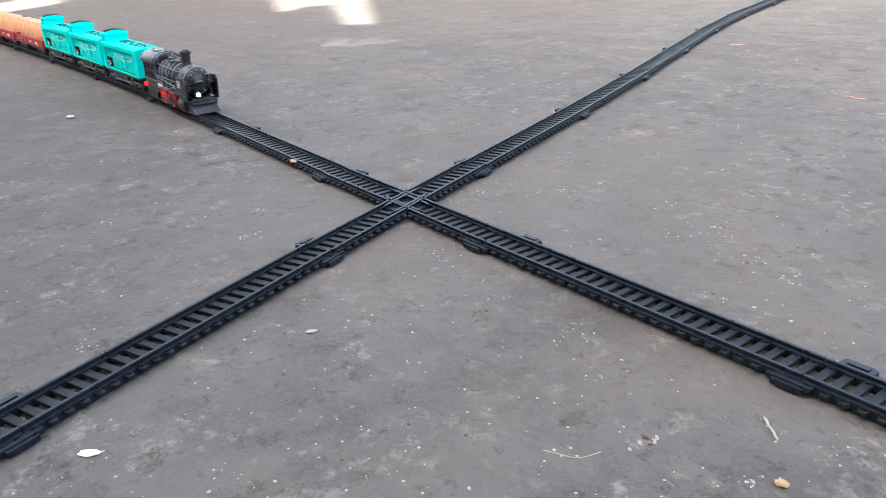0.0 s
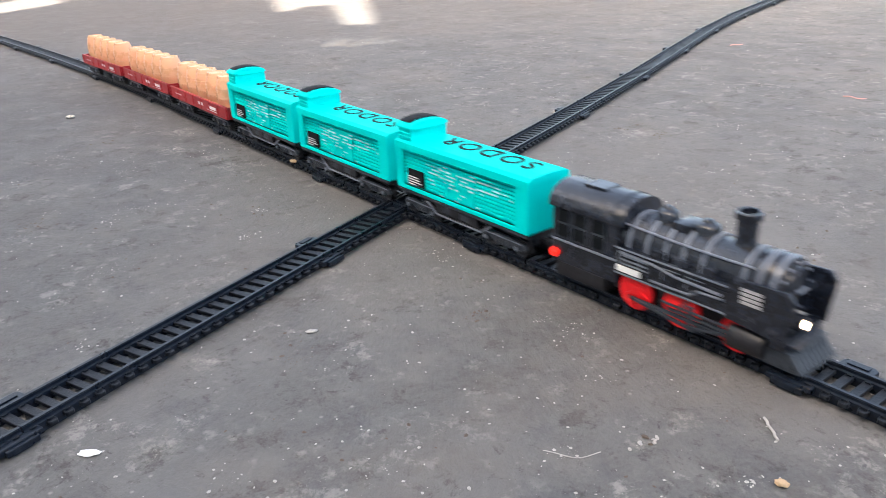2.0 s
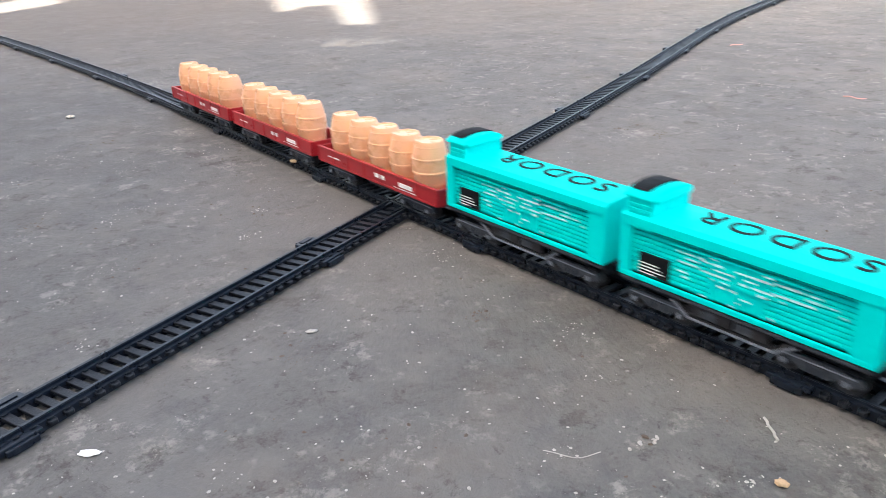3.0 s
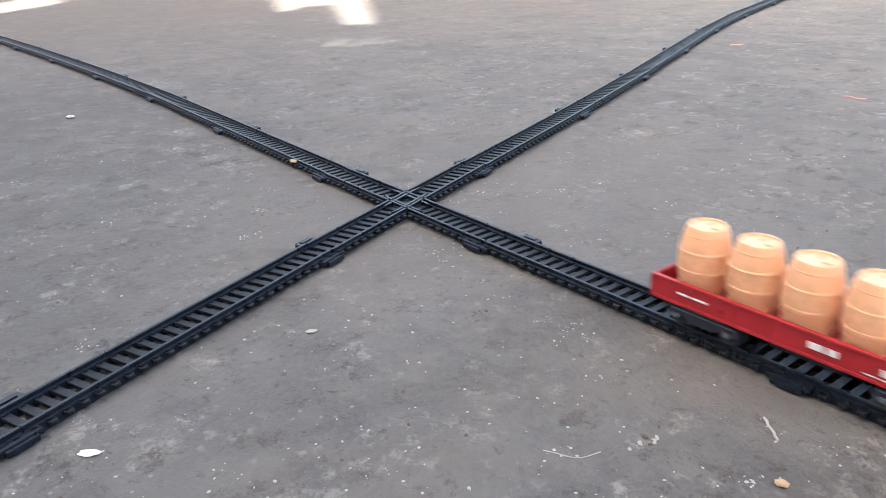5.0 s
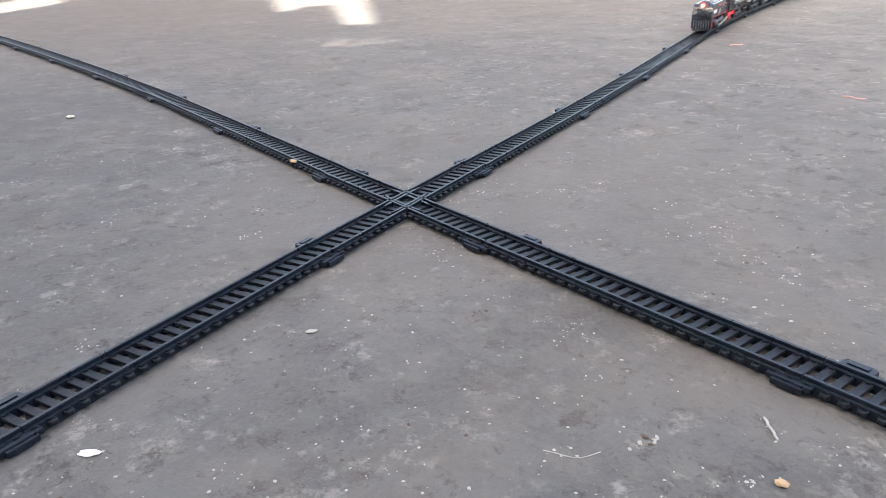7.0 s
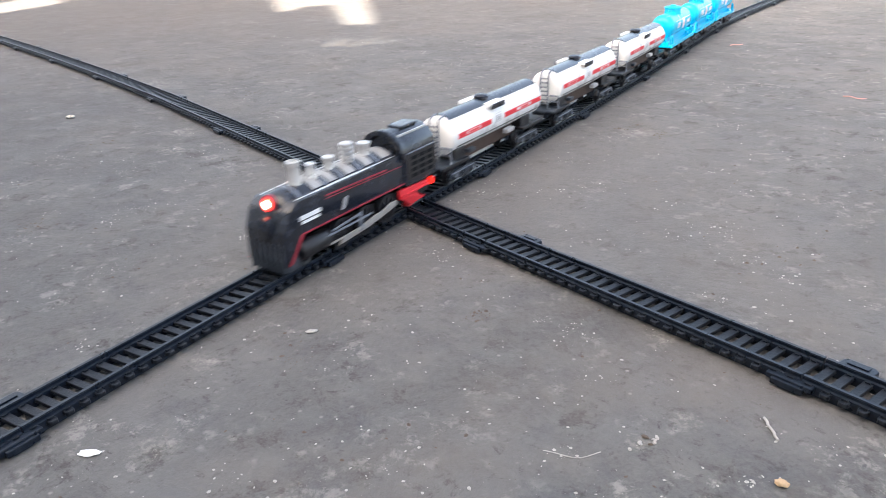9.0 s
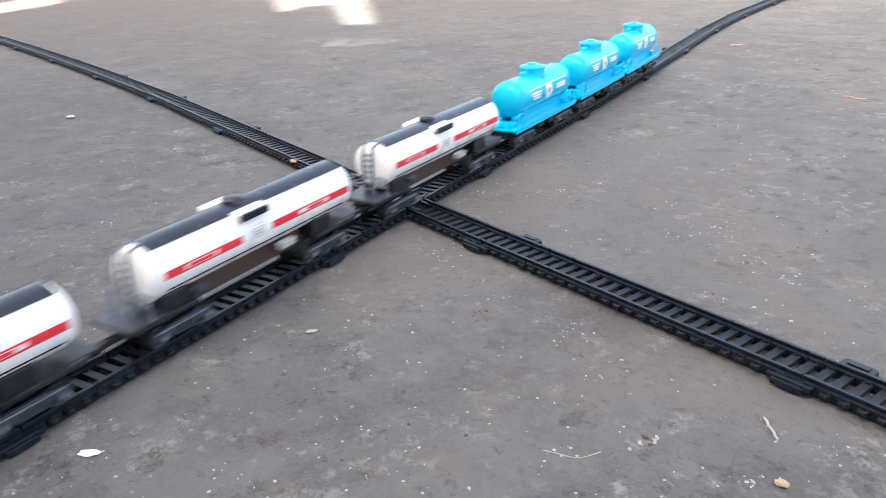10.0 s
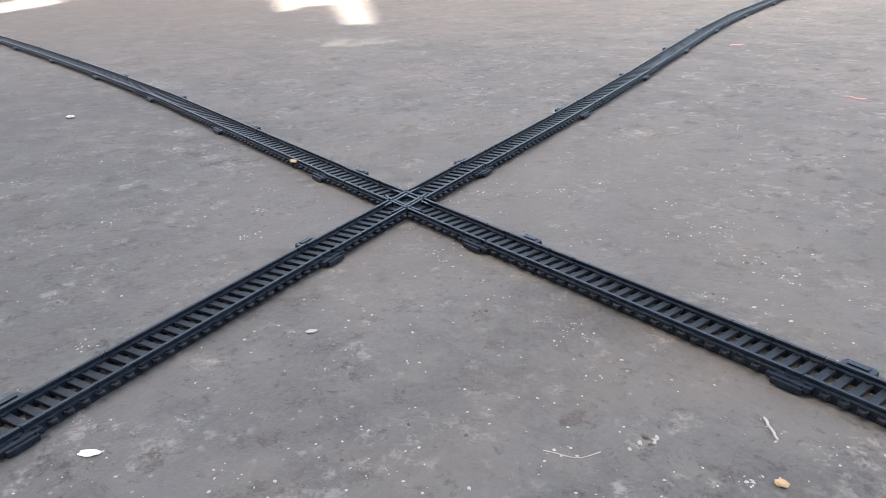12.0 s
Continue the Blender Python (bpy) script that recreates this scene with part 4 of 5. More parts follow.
    # plates added to paint the broad highlights of the worn boiler top
    for x, hw in ((0.0300, 0.0034), (0.0185, 0.0030), (0.0040, 0.0036), (-0.0115, 0.0034), (-0.0270, 0.0040)):
        part("boiler_highlight", prism(arc(0.0128, 48, 132, 10, 0, 0.0340) + list(reversed(arc(0.0118, 48, 132, 10, 0, 0.0340))), x - hw, x + hw, "x"), ROD, e, "worn silver plate standing for the highlight on the boiler top", True)
    for x in (0.0440, 0.0240, 0.0110, -0.0040, -0.0190):
        part("boiler_band", lathe([(0.0122, x - 0.0010), (0.0128, x - 0.0008), (0.0128, x + 0.0008), (0.0122, x + 0.0010)], "x", (0, 0, 0.0340), 32), GREY, e, "grey boiler band", True)
    # cab with its round front
    cab = prism(arc(0.0136, 0, 180, 16, 0, 0.0405, 0.0132) + [(-0.0136, 0.0235), (0.0136, 0.0235)], -0.0695, -0.0370, "x", bevel=0.0006)
    cab_ob = part("cab", cab, BLACK, e, smooth=True)
    part("cab_ring", prism(arc(0.0148, -8, 188, 20, 0, 0.0405, 0.0144) + list(reversed(arc(0.0118, -8, 188, 20, 0, 0.0405, 0.0114))), -0.0385, -0.0345, "x", bevel=0.0003), BLACK, cab_ob, smooth=True)
    part("roof_vent", box(-0.064, -0.048, -0.0050, 0.0050, 0.0530, 0.0547, 0.0007), BLACK, cab_ob)
    for sy in (-1, 1):
        part("cab_panel", box(-0.068, -0.039, sy * 0.0137 - 0.0003, sy * 0.0137 + 0.0003, 0.0262, 0.0410, 0.0002), CAB, cab_ob)
        for r in range(4):
            for c in range(3):
                x, z = -0.0620 + 0.0080 * c, 0.0284 + 0.0034 * r
                part("cab_window", box(x - 0.0030, x + 0.0030, sy * 0.0140 - 0.0002, sy * 0.0140 + 0.0002, z - 0.0010, z + 0.0010), INK, cab_ob, "small dark window slot")
        # painted highlight along the eaves
        part("eaves_strip", box(-0.068, -0.039, sy * 0.0138 - 0.0004, sy * 0.0138 + 0.0004, 0.0416, 0.0423, 0.0002), GREY, cab_ob, "grey edge strip as a painted highlight")
    part("roof_rib", box(-0.068, -0.040, 0.0075, 0.0085, 0.0505, 0.0520, 0.0003), SILVER, cab_ob, "silver roof strip")
    # nose
    part("headlamp_hood", lathe([(0.0030, 0.0592), (0.0031, 0.0612), (0.0023, 0.0615)], "x", (-0.0042, 0, 0.0418), 20), RED_LENS, e, "red lamp ring", True)
    part("headlamp", lathe([(0.0021, 0.0606), (0.0019, 0.0616), (0.0012, 0.0621), (0.0003, 0.0623)], "x", (-0.0042, 0, 0.0418), 20), LENS, e, "lit white headlamp", True)
    part("lamp_ring", lathe([(0.0042, 0.0585), (0.0043, 0.0604), (0.0030, 0.0607)], "x", (-0.0042, 0, 0.0418), 22), LINING, e, "dull red lamp surround", True)
    part("nose_plate", lathe([(0.0056, 0.0585), (0.0056, 0.0610), (0.0044, 0.0616), (0.0010, 0.0618)], "x", (0, 0, 0.0310), 20), BLACK, e, smooth=True)
    cc = prism([(0.0510, 0.0240), (0.0575, 0.0240), (0.0598, 0.0098), (0.0510, 0.0098)], -0.0118, 0.0118, "y", bevel=0.0010)
    plough = part("cowcatcher", cc, TRUCK, e, "blue-grey plough")
    first = None
    for k in range(7):
        m = pose(0, -0.0096 + 0.0032 * k, 0)
        first = same(first, m) if first else part("slat", prism([(0.0588, 0.0235), (0.0603, 0.0235), (0.0614, 0.0100), (0.0594, 0.0100)], -0.0006, 0.0006, "y"), TRUCK, plough, m=m)
    drivers = []
    for x in (-0.020, 0.0, 0.020):
        for sy in (-1, 1):
            r = 0.0080
            w = lathe([(r * 0.25, -0.0014), (r * 0.30, -0.0008), (r * 0.74, -0.0006), (r * 0.78, -0.0013), (r, -0.0013), (r, 0.0013), (r * 0.3, 0.0013)], "y", seg=24)
            wheel = part("driving_wheel", w, CHASSIS, e, "", True, pose(x, sy * 0.0112, RAIL + r, 0, 0, 180 if sy > 0 else 0))
            spokes(wheel, r, CHASSIS)
            drivers.append((wheel, r))
    wheel_set(e, 0.045, 0.0048)
    wheel_set(e, -0.047, 0.0048, mat=BRIGHT_RED)
    coupler(e, -0.066, -0.0780)
    return e, drivers


# -- white tank wagon --
def white_tank():
    w = thing("white_tank_wagon", "white toy tank wagon with red stripe and black top walkway", "toy wagon", "white tank wagons behind the lined engine")
    L, R, Z = 0.0600, 0.0125, 0.0375
    tank = part("tank", lathe([(0.003, -0.0715), (0.0085, -0.0709), (0.0115, -0.0692), (R, -0.0660), (R, 0.0555), (0.0110, 0.0572), (0.0080, 0.0582), (0.003, 0.0585)], "x", (0, 0, Z), 40), WHITE, w, smooth=True)
    def shell(name, x0, x1, a0, a1, mat, lab="", lift=0.00018):
        n = max(2, int(abs(a1 - a0) / 6))
        pts = arc(R + lift, a0, a1, n, 0, Z) + list(reversed(arc(R - 0.0006, a0, a1, n, 0, Z)))
        return part(name, prism(pts, x0, x1, "x"), mat, tank, lab)
    shell("top_band", -0.067, 0.053, 55, 125, BLACK, "dull black top walkway", 0.0006)
    for side in (0, 180):
        f = (lambda a: a) if side == 0 else (lambda a: 180 - a)
        def st(name, x0, x1, a0, a1, mat, lab=""):
            return shell(name, x0, x1, f(a0), f(a1), mat, lab)
        st("red_stripe", 0.041, 0.051, -7, 8, LINE_RED)
        st("red_stripe", 0.023, 0.041, -7, -4, LINE_RED)
        st("red_stripe", 0.023, 0.041, 5, 8, LINE_RED)
        st("red_bars", 0.025, 0.039, -2.5, 3.0, LINE_RED, "faded red print in unreadable bars")
        st("red_stripe", 0.009, 0.023, -7, 8, LINE_RED)
        st("emblem", -0.005, 0.003, -10, 11, FAINT, "grey printed emblem")
        st("emblem_field", -0.0040, 0.0020, -7, 8, WHITE)
        st("emblem_mark", -0.0030, 0.0010, -5, 5, EMBLEM)
        st("red_stripe", -0.028, -0.010, -7, 8, LINE_RED)
        st("red_stripe", -0.050, -0.028, -7, -4, LINE_RED)
        st("red_stripe", -0.050, -0.028, 5, 8, LINE_RED)
        st("red_bars", -0.046, -0.034, -2.5, 3.0, LINE_RED)
        st("red_stripe", -0.0658, -0.050, -7, 8, LINE_RED)
        st("black_line", -0.064, 0.050, -34, -31, INK)
        st("print_line", -0.005, 0.003, 16, 17.2, FAINT)
    hatch = part("hatch_platform", box(-0.009, 0.009, -0.0125, 0.0125, 0.0466, 0.0488, 0.0004), WHITE, w, "white hatch platform")
    part("hatch_edge", box(-0.0085, 0.0085, -0.0134, -0.0120, 0.0452, 0.0484, 0.0003), BLACK, hatch)
    part("hatch_edge", box(-0.0085, 0.0085, 0.0120, 0.0134, 0.0452, 0.0484, 0.0003), BLACK, hatch)
    part("hatch_lid", lathe([(0.0050, 0.0488), (0.0050, 0.0518), (0.0040, 0.0527), (0.0012, 0.0530)], "z", (0, 0, 0), 18), BLACK, hatch, smooth=True)
    # ladder and handrails on the front end
    lad = None
    for y in (-0.0032, 0.0032):
        lad = tube([(0.0520, y, 0.0506), (0.0588, y, 0.0488), (0.0600, y, 0.0440), (0.0606, y, 0.0225)], 0.0006, bm=lad)
    for k in range(7):
        lad = tube([(0.0603, -0.0032, 0.0255 + 0.0032 * k), (0.0603, 0.0032, 0.0255 + 0.0032 * k)], 0.0005, 5, lad)
    part("ladder", lad, GREY, w, "black end ladder")
    for sy in (-1, 1):
        part("handrail", tube([(0.0600, sy * 0.0050, 0.0320), (0.0600, sy * 0.0118, 0.0320), (0.0605, sy * 0.0122, 0.0225)], 0.0007, bm=tube([(0.0600, sy * 0.0050, 0.0275), (0.0600, sy * 0.0118, 0.0275)], 0.0006)), GREY, w)
    part("end_deck", box(0.0520, 0.0715, -0.0118, 0.0118, 0.0208, 0.0226, 0.0005), TRUCK, w)
    part("end_deck", box(-0.0760, -0.0600, -0.0105, 0.0105, 0.0208, 0.0224, 0.0005), CHASSIS, w)
    for x in (-0.046, 0.046):
        part("saddle", box(x - 0.007, x + 0.007, -0.0100, 0.0100, 0.0215, 0.0290, 0.0008), CHASSIS, w)
    uf = box(-0.0700, 0.0700, -0.0040, 0.0040, 0.0190, 0.0218, 0.0004)
    for x in (-0.054, 0.054):
        box(x - 0.016, x + 0.016, -0.0125, 0.0125, 0.0200, 0.0222, 0.0005, uf)
    part("underframe", uf, CHASSIS, w)
    part("centre_beam", box(-0.034, 0.034, -0.0050, 0.0050, 0.0180, 0.0262, 0.0006), BROWN, w, "brown centre beam")
    for sy in (-1, 1):
        part("drain_box", box(-0.024, -0.014, sy * 0.0105 - 0.002, sy * 0.0105 + 0.002, 0.0238, 0.0268, 0.0005), EMBLEM, w)
        part("drain_box", box(0.030, 0.038, sy * 0.0105 - 0.002, sy * 0.0105 + 0.002, 0.0238, 0.0262, 0.0005), TRUCK, w)
    for x in (-0.046, 0.046):
        bogie(w, x, 0.0120, TRUCK)
    for x in (-1, 1):
        coupler(w, x * 0.066, x * 0.0795)
    return w


# -- blue tank wagon --
def blue_tank():
    w = thing("blue_tank_wagon", "sky-blue plastic toy tank wagon with white printed roundel", "toy wagon", "blue tank wagons at the end")
    L, R, Z = 0.053, 0.0127, 0.0408
    deck = box(-L, L, -0.0135, 0.0135, 0.0208, 0.0228, 0.0005)
    deck_ob = part("deck", deck, BLUE, w)
    for sy in (-1, 1):
        part("deck_edge", box(-L, L, sy * 0.0133 - 0.0006, sy * 0.0133 + 0.0006, 0.0202, 0.0238, 0.0003), BLUE, deck_ob)
        part("tank_cradle", box(-0.043, 0.043, sy * 0.0050 - 0.001, sy * 0.0050 + 0.001, 0.0228, 0.0310, 0.0004), BLUE, w)
    t0 = 0.0475
    prof = [(R * math.sin(radians(a)), -t0 + 0.0075 * (1 - math.cos(radians(a)))) for a in (8, 25, 42, 58, 72, 84)] + [(R, -t0 + 0.0085), (R, t0 - 0.0085)] + [(R * math.sin(radians(a)), t0 - 0.0075 * (1 - math.cos(radians(a)))) for a in (84, 72, 58, 42, 25, 8)]
    tank = part("tank", lathe(prof, "x", (0, 0, Z), 40), BLUE, w, smooth=True)
    for x in (-0.0385, 0.0385):
        part("tank_seam", lathe([(R - 0.0002, x - 0.0005), (R + 0.00025, x - 0.0003), (R + 0.00025, x + 0.0003), (R - 0.0002, x + 0.0005)], "x", (0, 0, Z), 40), BLUE, tank, smooth=True)
    part("long_seam", box(-0.040, 0.040, -0.0118, 0.0118, Z - 0.0064, Z - 0.0056, 0.0003), BLUE, tank)
    part("dome", lathe([(0.0098, 0.0490), (0.0090, 0.0530), (0.0086, 0.0562), (0.0098, 0.0565), (0.0097, 0.0576), (0.0078, 0.0588), (0.0034, 0.0592), (0.0031, 0.0602), (0.0010, 0.0604)], "z", (0.0005, 0, 0), 24), BLUE, tank, "blue filling dome", True)
    for x in (0.0130, 0.0175):
        part("valve", lathe([(0.0022, 0.0520), (0.0018, 0.0550), (0.0022, 0.0553), (0.0018, 0.0562)], "z", (x, 0, 0), 14), BLUE, tank, smooth=True)
    def shell(name, x0, x1, a0, a1, mat, lab=""):
        n = max(2, int(abs(a1 - a0) / 6))
        pts = arc(R + 0.0002, a0, a1, n, 0, Z) + list(reversed(arc(R - 0.0006, a0, a1, n, 0, Z)))
        return part(name, prism(pts, x0, x1, "x"), mat, tank, lab)
    def roundel(x, r, lift, mat, name, side, seg=22):
        own = bmesh.new()
        rings = []
        for q in (0.0005, 0.0012, 0.0020, 0.0028, 0.0036, 0.0044, 0.0051, 0.0058):
            if q > r:
                break
            ring = []
            for k in range(seg):
                h = q * math.sin(2 * math.pi * k / seg)
                ring.append(own.verts.new((x + q * math.cos(2 * math.pi * k / seg), side * math.sqrt((R + lift) ** 2 - h * h), Z + h)))
            rings.append(ring)
        own.faces.new(rings[0])
        for p0, p1 in zip(rings, rings[1:]):
            for k in range(seg):
                own.faces.new((p0[k], p0[(k + 1) % seg], p1[(k + 1) % seg], p1[k]))
        return part(name, own, mat, tank, "white printed roundel with dark centre" if mat is PRINT else "")
    for side in (-1, 1):
        roundel(-0.002, 0.0058, 0.0002, PRINT, "roundel", side)
        roundel(-0.002, 0.0020, 0.0005, EMBLEM, "roundel_centre", side)
        f = (lambda a: a) if side == 1 else (lambda a: 180 - a)
        for k in range(3):
            shell("white_bar", 0.011 + 0.001 * k, 0.026 - 0.001 * k, f(6 - 9 * k), f(11.5 - 9 * k), PRINT)
        shell("white_line", -0.034, 0.030, f(21), f(23.5), PRINT)
        for k in range(2):
            shell("white_bar", -0.031, -0.016, f(2 - 9 * k), f(9 - 9 * k), PRINT)
    for x, d in ((L - 0.004, 1), (-L + 0.004, -1)):
        for sy in (-1, 1):
            rl = tube([(x, sy * 0.0122, 0.0230), (x, sy * 0.0122, 0.0305), (x - d * 0.002, sy * 0.0118, 0.0322), (x - d * 0.006, sy * 0.0118, 0.0322), (x - d * 0.008, sy * 0.0122, 0.0305), (x - d * 0.008, sy * 0.0122, 0.0230)], 0.0009, 8)
            part("end_rail", rl, BLUE, w, smooth=True)
        part("end_platform", box(min(x, x - d * 0.009), max(x, x - d * 0.009), -0.0090, 0.0090, 0.0228, 0.0262, 0.0008), BLUE, w)
    uf = box(-L + 0.004, L - 0.004, -0.0080, 0.0080, 0.0172, 0.0208, 0.0005)
    for sy in (-1, 1):
        for x in (-0.010, 0.008):
            box(x - 0.005, x + 0.005, sy * 0.0095 - 0.002, sy * 0.0095 + 0.002, 0.0150, 0.0205, 0.0006, uf)
    part("underframe", uf, CHASSIS, w)
    for x in (-0.034, 0.034):
        bogie(w, x)
    for x in (-1, 1):
        coupler(w, x * 0.050, x * 0.0588)
    return w


ENGINE_A, DRIVERS_A = black_engine()
TRAIN_A = [(ENGINE_A, -0.0625)]
van = teal_van()
for i in range(3):
    TRAIN_A.append((van if i == 0 else copy_thing(van, pose(0, 0, 0)), -0.1913 - 0.1138 * i))
wagon, cask = red_wagon(), barrel()
for i in range(3):
    c = -0.5422 - 0.1345 * i
    TRAIN_A.append((wagon if i == 0 else copy_thing(wagon, pose(0, 0, 0)), c))
    for k in range(5):
        TRAIN_A.append((cask if i == k == 0 else copy_thing(cask, pose(0, 0, 0)), c + 0.0392 - 0.0220 * k))
ENGINE_B, DRIVERS_B = lined_engine()
TRAIN_B = [(ENGINE_B, 0.071)]
tank_w = white_tank()
for i in range(3):
    TRAIN_B.append((tank_w if i == 0 else copy_thing(tank_w, pose(0, 0, 0)), 0.219 + 0.1593 * i))
tank_b = blue_tank()
for i in range(3):
    TRAIN_B.append((tank_b if i == 0 else copy_thing(tank_b, pose(0, 0, 0)), 0.683 + 0.117 * i))


# ---- litter on the floor ----
def chip(bm, x, y, size, rnd, flat=0.4, z=None):
    own = bmesh.new()
    bmesh.ops.create_icosphere(own, subdivisions=1, radius=size)
    sx, sy, a = rnd.uniform(0.6, 1.7), rnd.uniform(0.5, 1.0), rnd.uniform(0, 6.3)
    for v in own.verts:
        k = rnd.uniform(0.7, 1.25)
        px, py = v.co.x * sx * k, v.co.y * sy * k
        v.co = Vector((x + px * math.cos(a) - py * math.sin(a), y + px * math.sin(a) + py * math.cos(a), (FLOOR if z is None else z) + size * flat * 0.8 + v.co.z * flat * k))
    return join(bm, own) if bm is not None else own


def scatter(seed, count, size0, size1, mat, name, label, clumps):
    """Crumbs over the visible floor, some evenly and some in clumps."""
    rnd = random.Random(seed)
    verts, faces = [], []
    centres = []
    for _ in range(clumps):
        far = rnd.random() ** 1.5
        centres.append((0.28 - 1.3 * far + rnd.uniform(-0.2, 0.2) * (1 + 2.5 * far), -0.16 + 0.85 * far + rnd.uniform(-0.22, 0.22) * (1 + 2.5 * far), rnd.uniform(0.002, 0.004 + 0.02 * far)))
    for k in range(count):
        if rnd.random() < 0.42:
            far = rnd.random() ** 2.2
            x = 0.28 - 1.35 * far + rnd.uniform(-0.18, 0.18) * (1 + 2.2 * far)
            y = -0.16 + 0.85 * far + rnd.uniform(-0.20, 0.20) * (1 + 2.2 * far)
        else:
            c = rnd.choice(centres)
            x, y = c[0] + rnd.gauss(0, c[2]), c[1] + rnd.gauss(0, c[2])
        s = size0 + (size1 - size0) * rnd.random() ** 5
        a, b, h = rnd.uniform(0, 6.3), rnd.uniform(0.45, 1.0), rnd.uniform(0.25, 0.7)
        base = len(verts)
        n = rnd.choice((5, 6))
        for j in range(n):
            t = a + 2 * math.pi * j / n
            r = s * rnd.uniform(0.7, 1.2)
            px, py = r * math.cos(2 * math.pi * j / n), r * b * math.sin(2 * math.pi * j / n)
            verts.append((x + px * math.cos(a) - py * math.sin(a), y + px * math.sin(a) + py * math.cos(a), FLOOR - 0.0001))
        verts.append((x, y, FLOOR + s * h))
        for j in range(n):
            faces.append((base + j, base + (j + 1) % n, base + n))
    me = bpy.data.meshes.new(name)
    me.from_pydata(verts, [], faces)
    me.materials.append(mat)
    return tagged(new(name, me), label, "litter", kind="stuff")


scatter(11, 15000, 0.00016, 0.0010, STONE, "pale_grit", "pale grit and plaster crumbs scattered on concrete", 220)
scatter(12, 2600, 0.0003, 0.0014, EARTH, "dark_crumbs", "dark earth crumbs scattered on concrete", 30)


def pebble(name, label, category, x, y, size, mat, seed, flat=0.5, stretch=1.0, turn=0.0, z=None):
    rnd = random.Random(seed)
    own = bmesh.new()
    bmesh.ops.create_icosphere(own, subdivisions=3, radius=1.0)
    for v in own.verts:
        k = 1 + 0.34 * noise.noise(v.co * 1.9 + Vector((seed, 0, 0))) + 0.16 * noise.noise(v.co * 4.3)
        v.co = Vector((v.co.x * size * stretch * k, v.co.y * size * k, (v.co.z * k) * size * flat))
    lo = min(v.co.z for v in own.verts)
    for v in own.verts:
        v.co.z -= lo
    return tagged(part(name, own, mat, None, smooth=True, m=pose(x, y, FLOOR if z is None else z, 0, 0, turn)), label, category)


pebble("plaster_chip", "long white plaster chip lying on the concrete", "chip", 0.1182, -0.2165, 0.0017, WHITE, 3, 0.35, 2.3, 52)
pebble("pebble", "small tan pebble on the concrete floor", "pebble", 0.2737, -0.0599, 0.0014, TAN, 4, 0.7, 1.4, 20)
pebble("pebble", "yellowish pebble lodged against the track sleepers", "pebble", -0.1215, -0.0095, 0.0020, TAN, 8, 0.6, 1.5, 15, 0.0062)
pebble("plaster_chip", "small pale plaster chip on the concrete", "chip", 0.0947, -0.1186, 0.0013, STONE, 9, 0.4, 1.9, 60)
for i, (x, y, s) in enumerate([(0.1409, -0.1023, 0.6), (0.1451, -0.0994, 0.7), (0.1827, -0.1065, 0.6), (0.1687, -0.1388, 0.6), (0.2136, -0.1318, 0.9), (0.1715, -0.1755, 0.8), (0.2054, 0.0365, 1.0), (0.2223, 0.0363, 1.1), (0.1625, -0.1934, 0.8), (0.0814, -0.1434, 0.7), (0.1684, -0.1186, 0.5), (0.2119, -0.0866, 0.6), (-0.2339, -0.0532, 1.3), (-0.2401, -0.1060, 1.3), (0.0031, -0.1691, 0.9), (0.2009, 0.0782, 0.9), (0.2500, 0.0200, 0.7), (0.0801, -0.0531, 0.7)]):
    pebble("crumb", "pale crumb of plaster on the concrete", "chip", x, y, s * 0.00062, STONE, 20 + i, 0.5, 1.5, 37 * i)
hair = [(0.2155 + 0.0130 * k / 8, -0.1020 + 0.0130 * k / 8, FLOOR + 0.0005 + 0.0004 * math.sin(k)) for k in range(9)]
hair = [(x + 0.0022 * math.sin(math.pi * k / 8), y - 0.0016 * math.sin(math.pi * k / 8), z) for k, (x, y, z) in enumerate(hair)]
tagged(part("wire_bit", tube(hair, 0.00016), STONE, None, smooth=True), "thin curved pale wire lying on the concrete", "wire")
for x, y, a, ln in ((-0.1880, 0.6372, 76, 0.021), (0.0467, 0.4504, 6, 0.019)):
    pts = [(ln * (k / 6 - 0.5), 0.12 * ln * math.sin(k * 1.1), 0.0008) for k in range(7)]
    tagged(part("string_bit", tube(pts, 0.0005), PINK, None, smooth=True, m=pose(x, y, FLOOR, 0, 0, a)), "short bit of faded red string on the concrete", "string")
shard = [(0.2520 + 0.0016 * k + 0.0004 * math.sin(2.1 * k), -0.0334 - 0.0013 * k, FLOOR + 0.0006) for k in range(7)]
tagged(part("dry_twig", tube(shard, 0.0005), STONE, None), "pale dry twig fragment lying on the concrete", "twig")
rn = random.Random(31)
for k in range(9):
    pebble("crumb", "pale crumb of plaster on the concrete", "chip", 0.2340 + rn.gauss(0, 0.004), -0.0735 + rn.gauss(0, 0.0035), rn.uniform(0.0003, 0.0008), STONE if k % 3 else EARTH, 50 + k, 0.6, rn.uniform(1, 2), rn.uniform(0, 180))
ring_bm = bmesh.new()
for k in range(20):
    a0, a1 = 2 * math.pi * k / 20, 2 * math.pi * (k + 1) / 20
    tube([(0.0030 * math.cos(a0), 0.0030 * math.sin(a0), 0.0011), (0.0030 * math.cos(a1), 0.0030 * math.sin(a1), 0.0011)], 0.0011, 8, ring_bm)
tagged(part("washer", ring_bm, STONE, None, smooth=True, m=pose(-0.412, -0.0828, FLOOR)), "pale ring-shaped washer lying on the concrete", "washer")


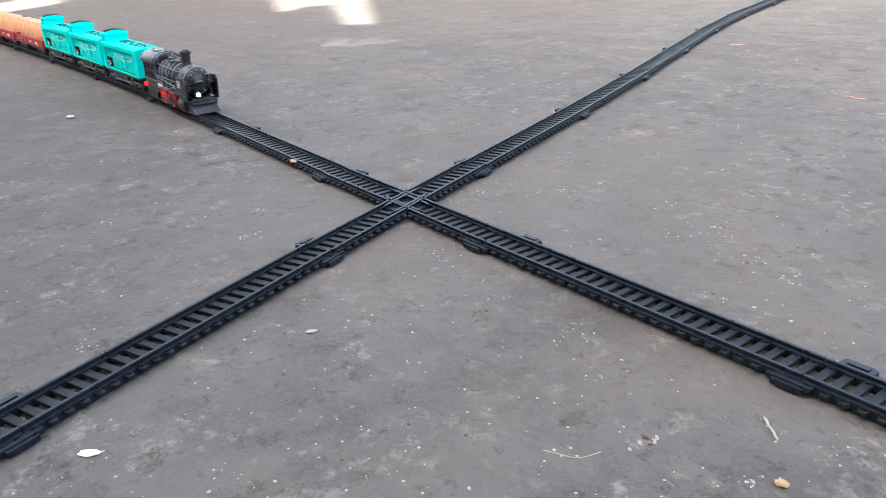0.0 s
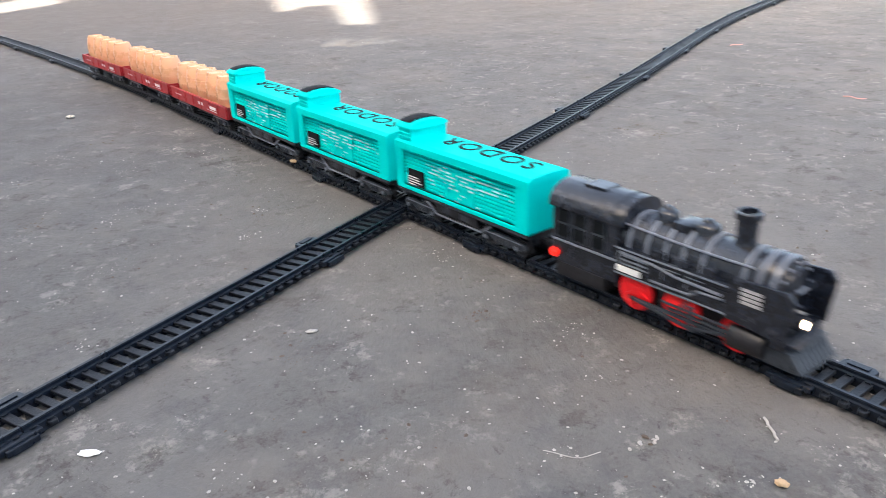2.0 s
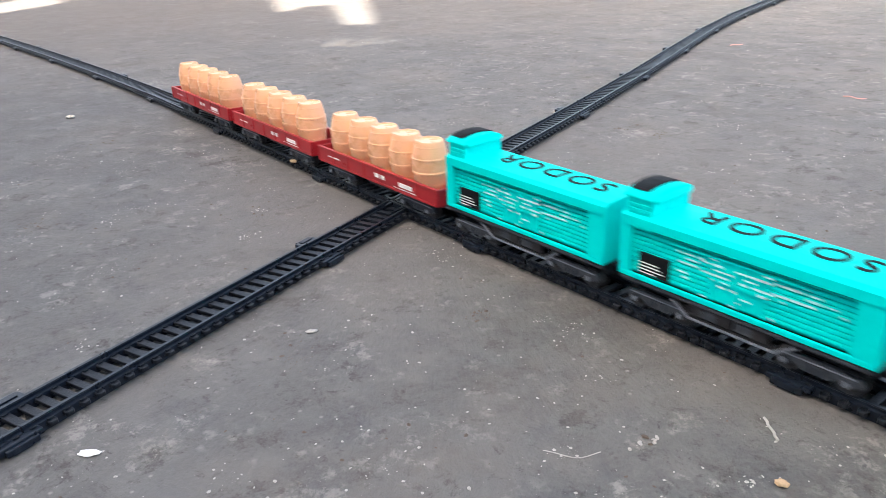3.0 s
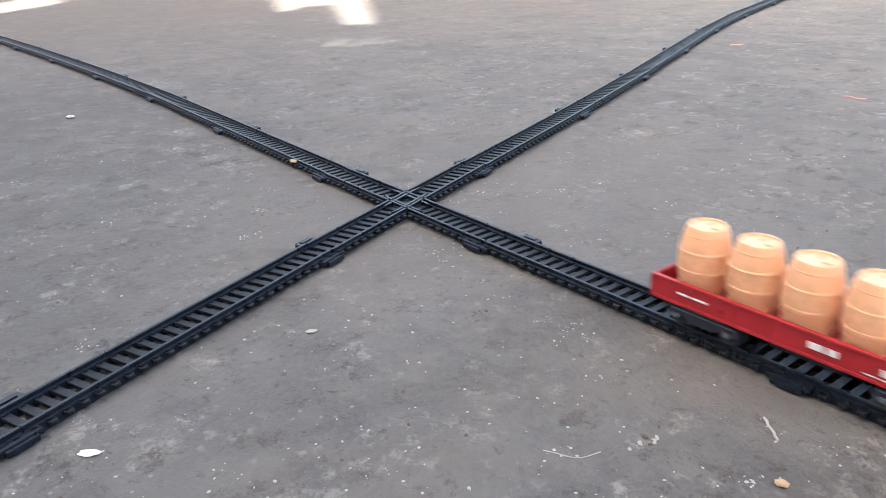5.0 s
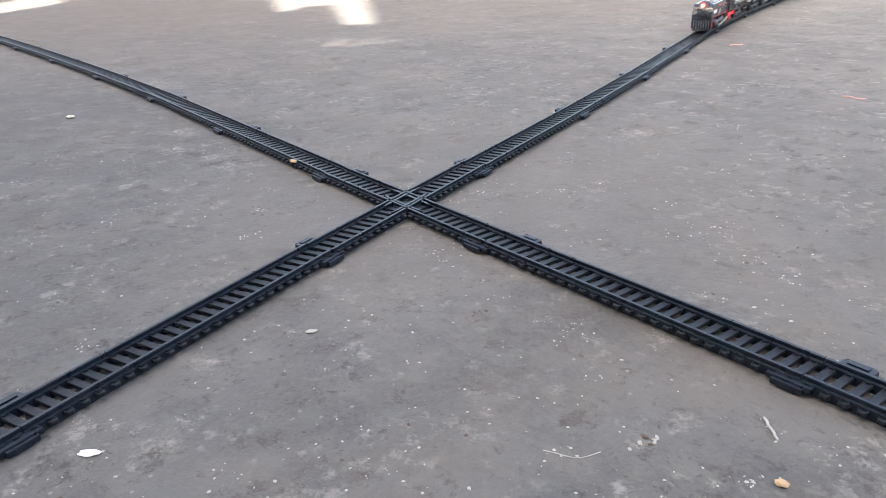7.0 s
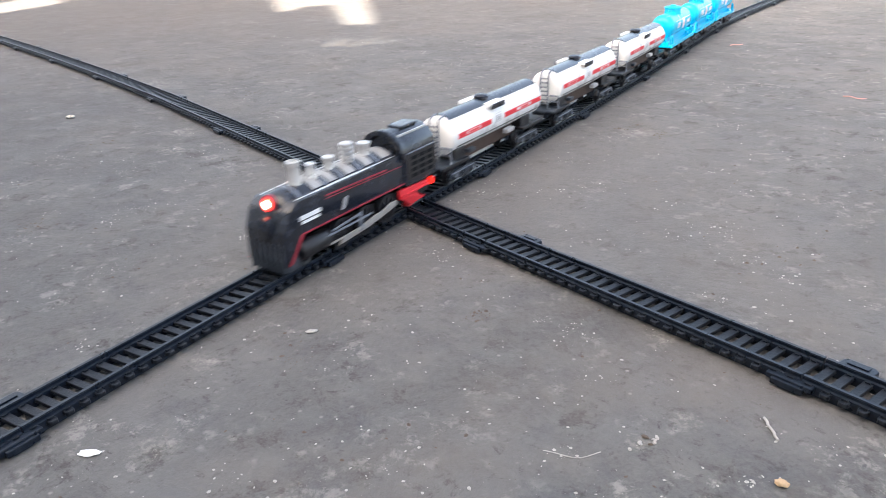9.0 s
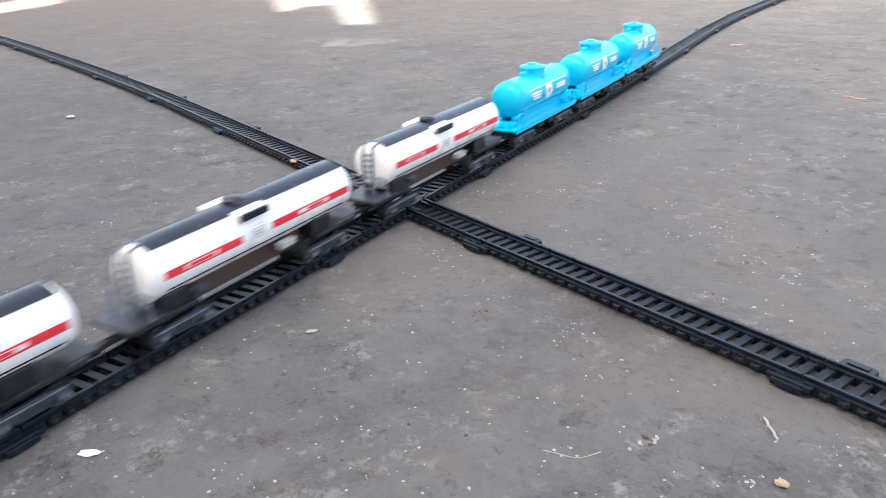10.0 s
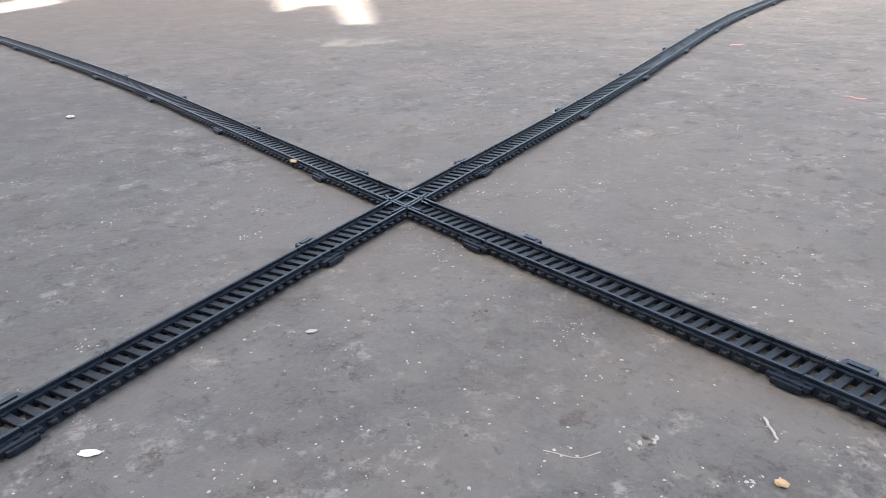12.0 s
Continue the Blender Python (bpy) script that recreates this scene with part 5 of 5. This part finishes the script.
# ---- what moves ----
A_TIMES = [(0.0, -0.301), (0.5, -0.160), (1.0, -0.0170), (1.5, 0.1170), (2.0, 0.2550), (2.5, 0.3890), (2.8, 0.4735), (3.6, 0.688), (4.2, 0.848), (4.8, 1.0090), (5.0, 1.0615), (5.4, 1.160), (6.0, 1.30), (7.0, 1.50), (8.0, 1.58), (12.0, 1.58)]
B_TIMES = [(0.0, 1.640), (3.6, 1.640), (4.4, 1.55), (5.2, 1.34), (6.0, 1.070), (6.5, 0.905), (6.8, 0.794), (7.0, 0.703), (7.2, 0.610), (7.8, 0.358), (8.3, 0.150), (8.8, -0.055), (8.9, -0.090), (9.0, -0.127), (9.1, -0.161), (9.3, -0.232), (9.5, -0.311), (9.7, -0.391), (10.0, -0.512), (10.5, -0.7005), (10.9, -0.856), (11.0, -0.899), (11.5, -1.091), (12.0, -1.282)]


def eased(table, t):
    """A smooth curve through the times and places of a table."""
    ts, ss = [r[0] for r in table], [r[1] for r in table]
    i = max(0, min(len(ts) - 2, int(np.searchsorted(ts, t, side="right")) - 1))
    def slope(k):
        if k == 0 or k == len(ts) - 1:
            return 0.0 if abs(ss[k] - ss[max(0, k - 1)]) < 1e-6 and k else (ss[min(k + 1, len(ts) - 1)] - ss[max(0, k - 1)]) / (ts[min(k + 1, len(ts) - 1)] - ts[max(0, k - 1)])
        a, b = (ss[k] - ss[k - 1]) / (ts[k] - ts[k - 1]), (ss[k + 1] - ss[k]) / (ts[k + 1] - ts[k])
        return 0.0 if a * b <= 0 else 2 * a * b / (a + b)
    h = ts[i + 1] - ts[i]
    u = max(0.0, min(1.0, (t - ts[i]) / h))
    return (2 * u ** 3 - 3 * u ** 2 + 1) * ss[i] + (u ** 3 - 2 * u ** 2 + u) * h * slope(i) + (3 * u ** 2 - 2 * u ** 3) * ss[i + 1] + (u ** 3 - u ** 2) * h * slope(i + 1)


def motions():
    steps = [k * 0.2 for k in range(61)]
    for train, table, path, ang, flip, drivers in ((TRAIN_A, A_TIMES, A_PATH, 0.0, 0, DRIVERS_A), (TRAIN_B, B_TIMES, B_PATH, B_ANGLE, 180, DRIVERS_B)):
        for ob, back in train:
            z = 0.0206 if ob.name.startswith("barrel") else 0.0
            rows = []
            for t in steps:
                p, turn = on_track(path, ang, eased(table, t) + back)
                rows.append((t, pose(p.x, p.y, z, 0, 0, turn + flip)))
            walk(ob, rows)
        start = eased(table, 0.0)
        for wheel, r in drivers:
            at = wheel.matrix_basis.copy()
            side = 1 if at.to_euler().z < 1 else -1
            rows, last = [], None
            for k in range(361):
                t = k / 30
                roll = math.degrees(abs(eased(table, t) - start) / r)
                if last is not None and roll - last < 1e-4 and 0 < k < 360:
                    continue
                last = roll
                rows.append((t, at @ pose(0, 0, 0, 0, side * roll, 0)))
            walk(wheel, rows)


motions()
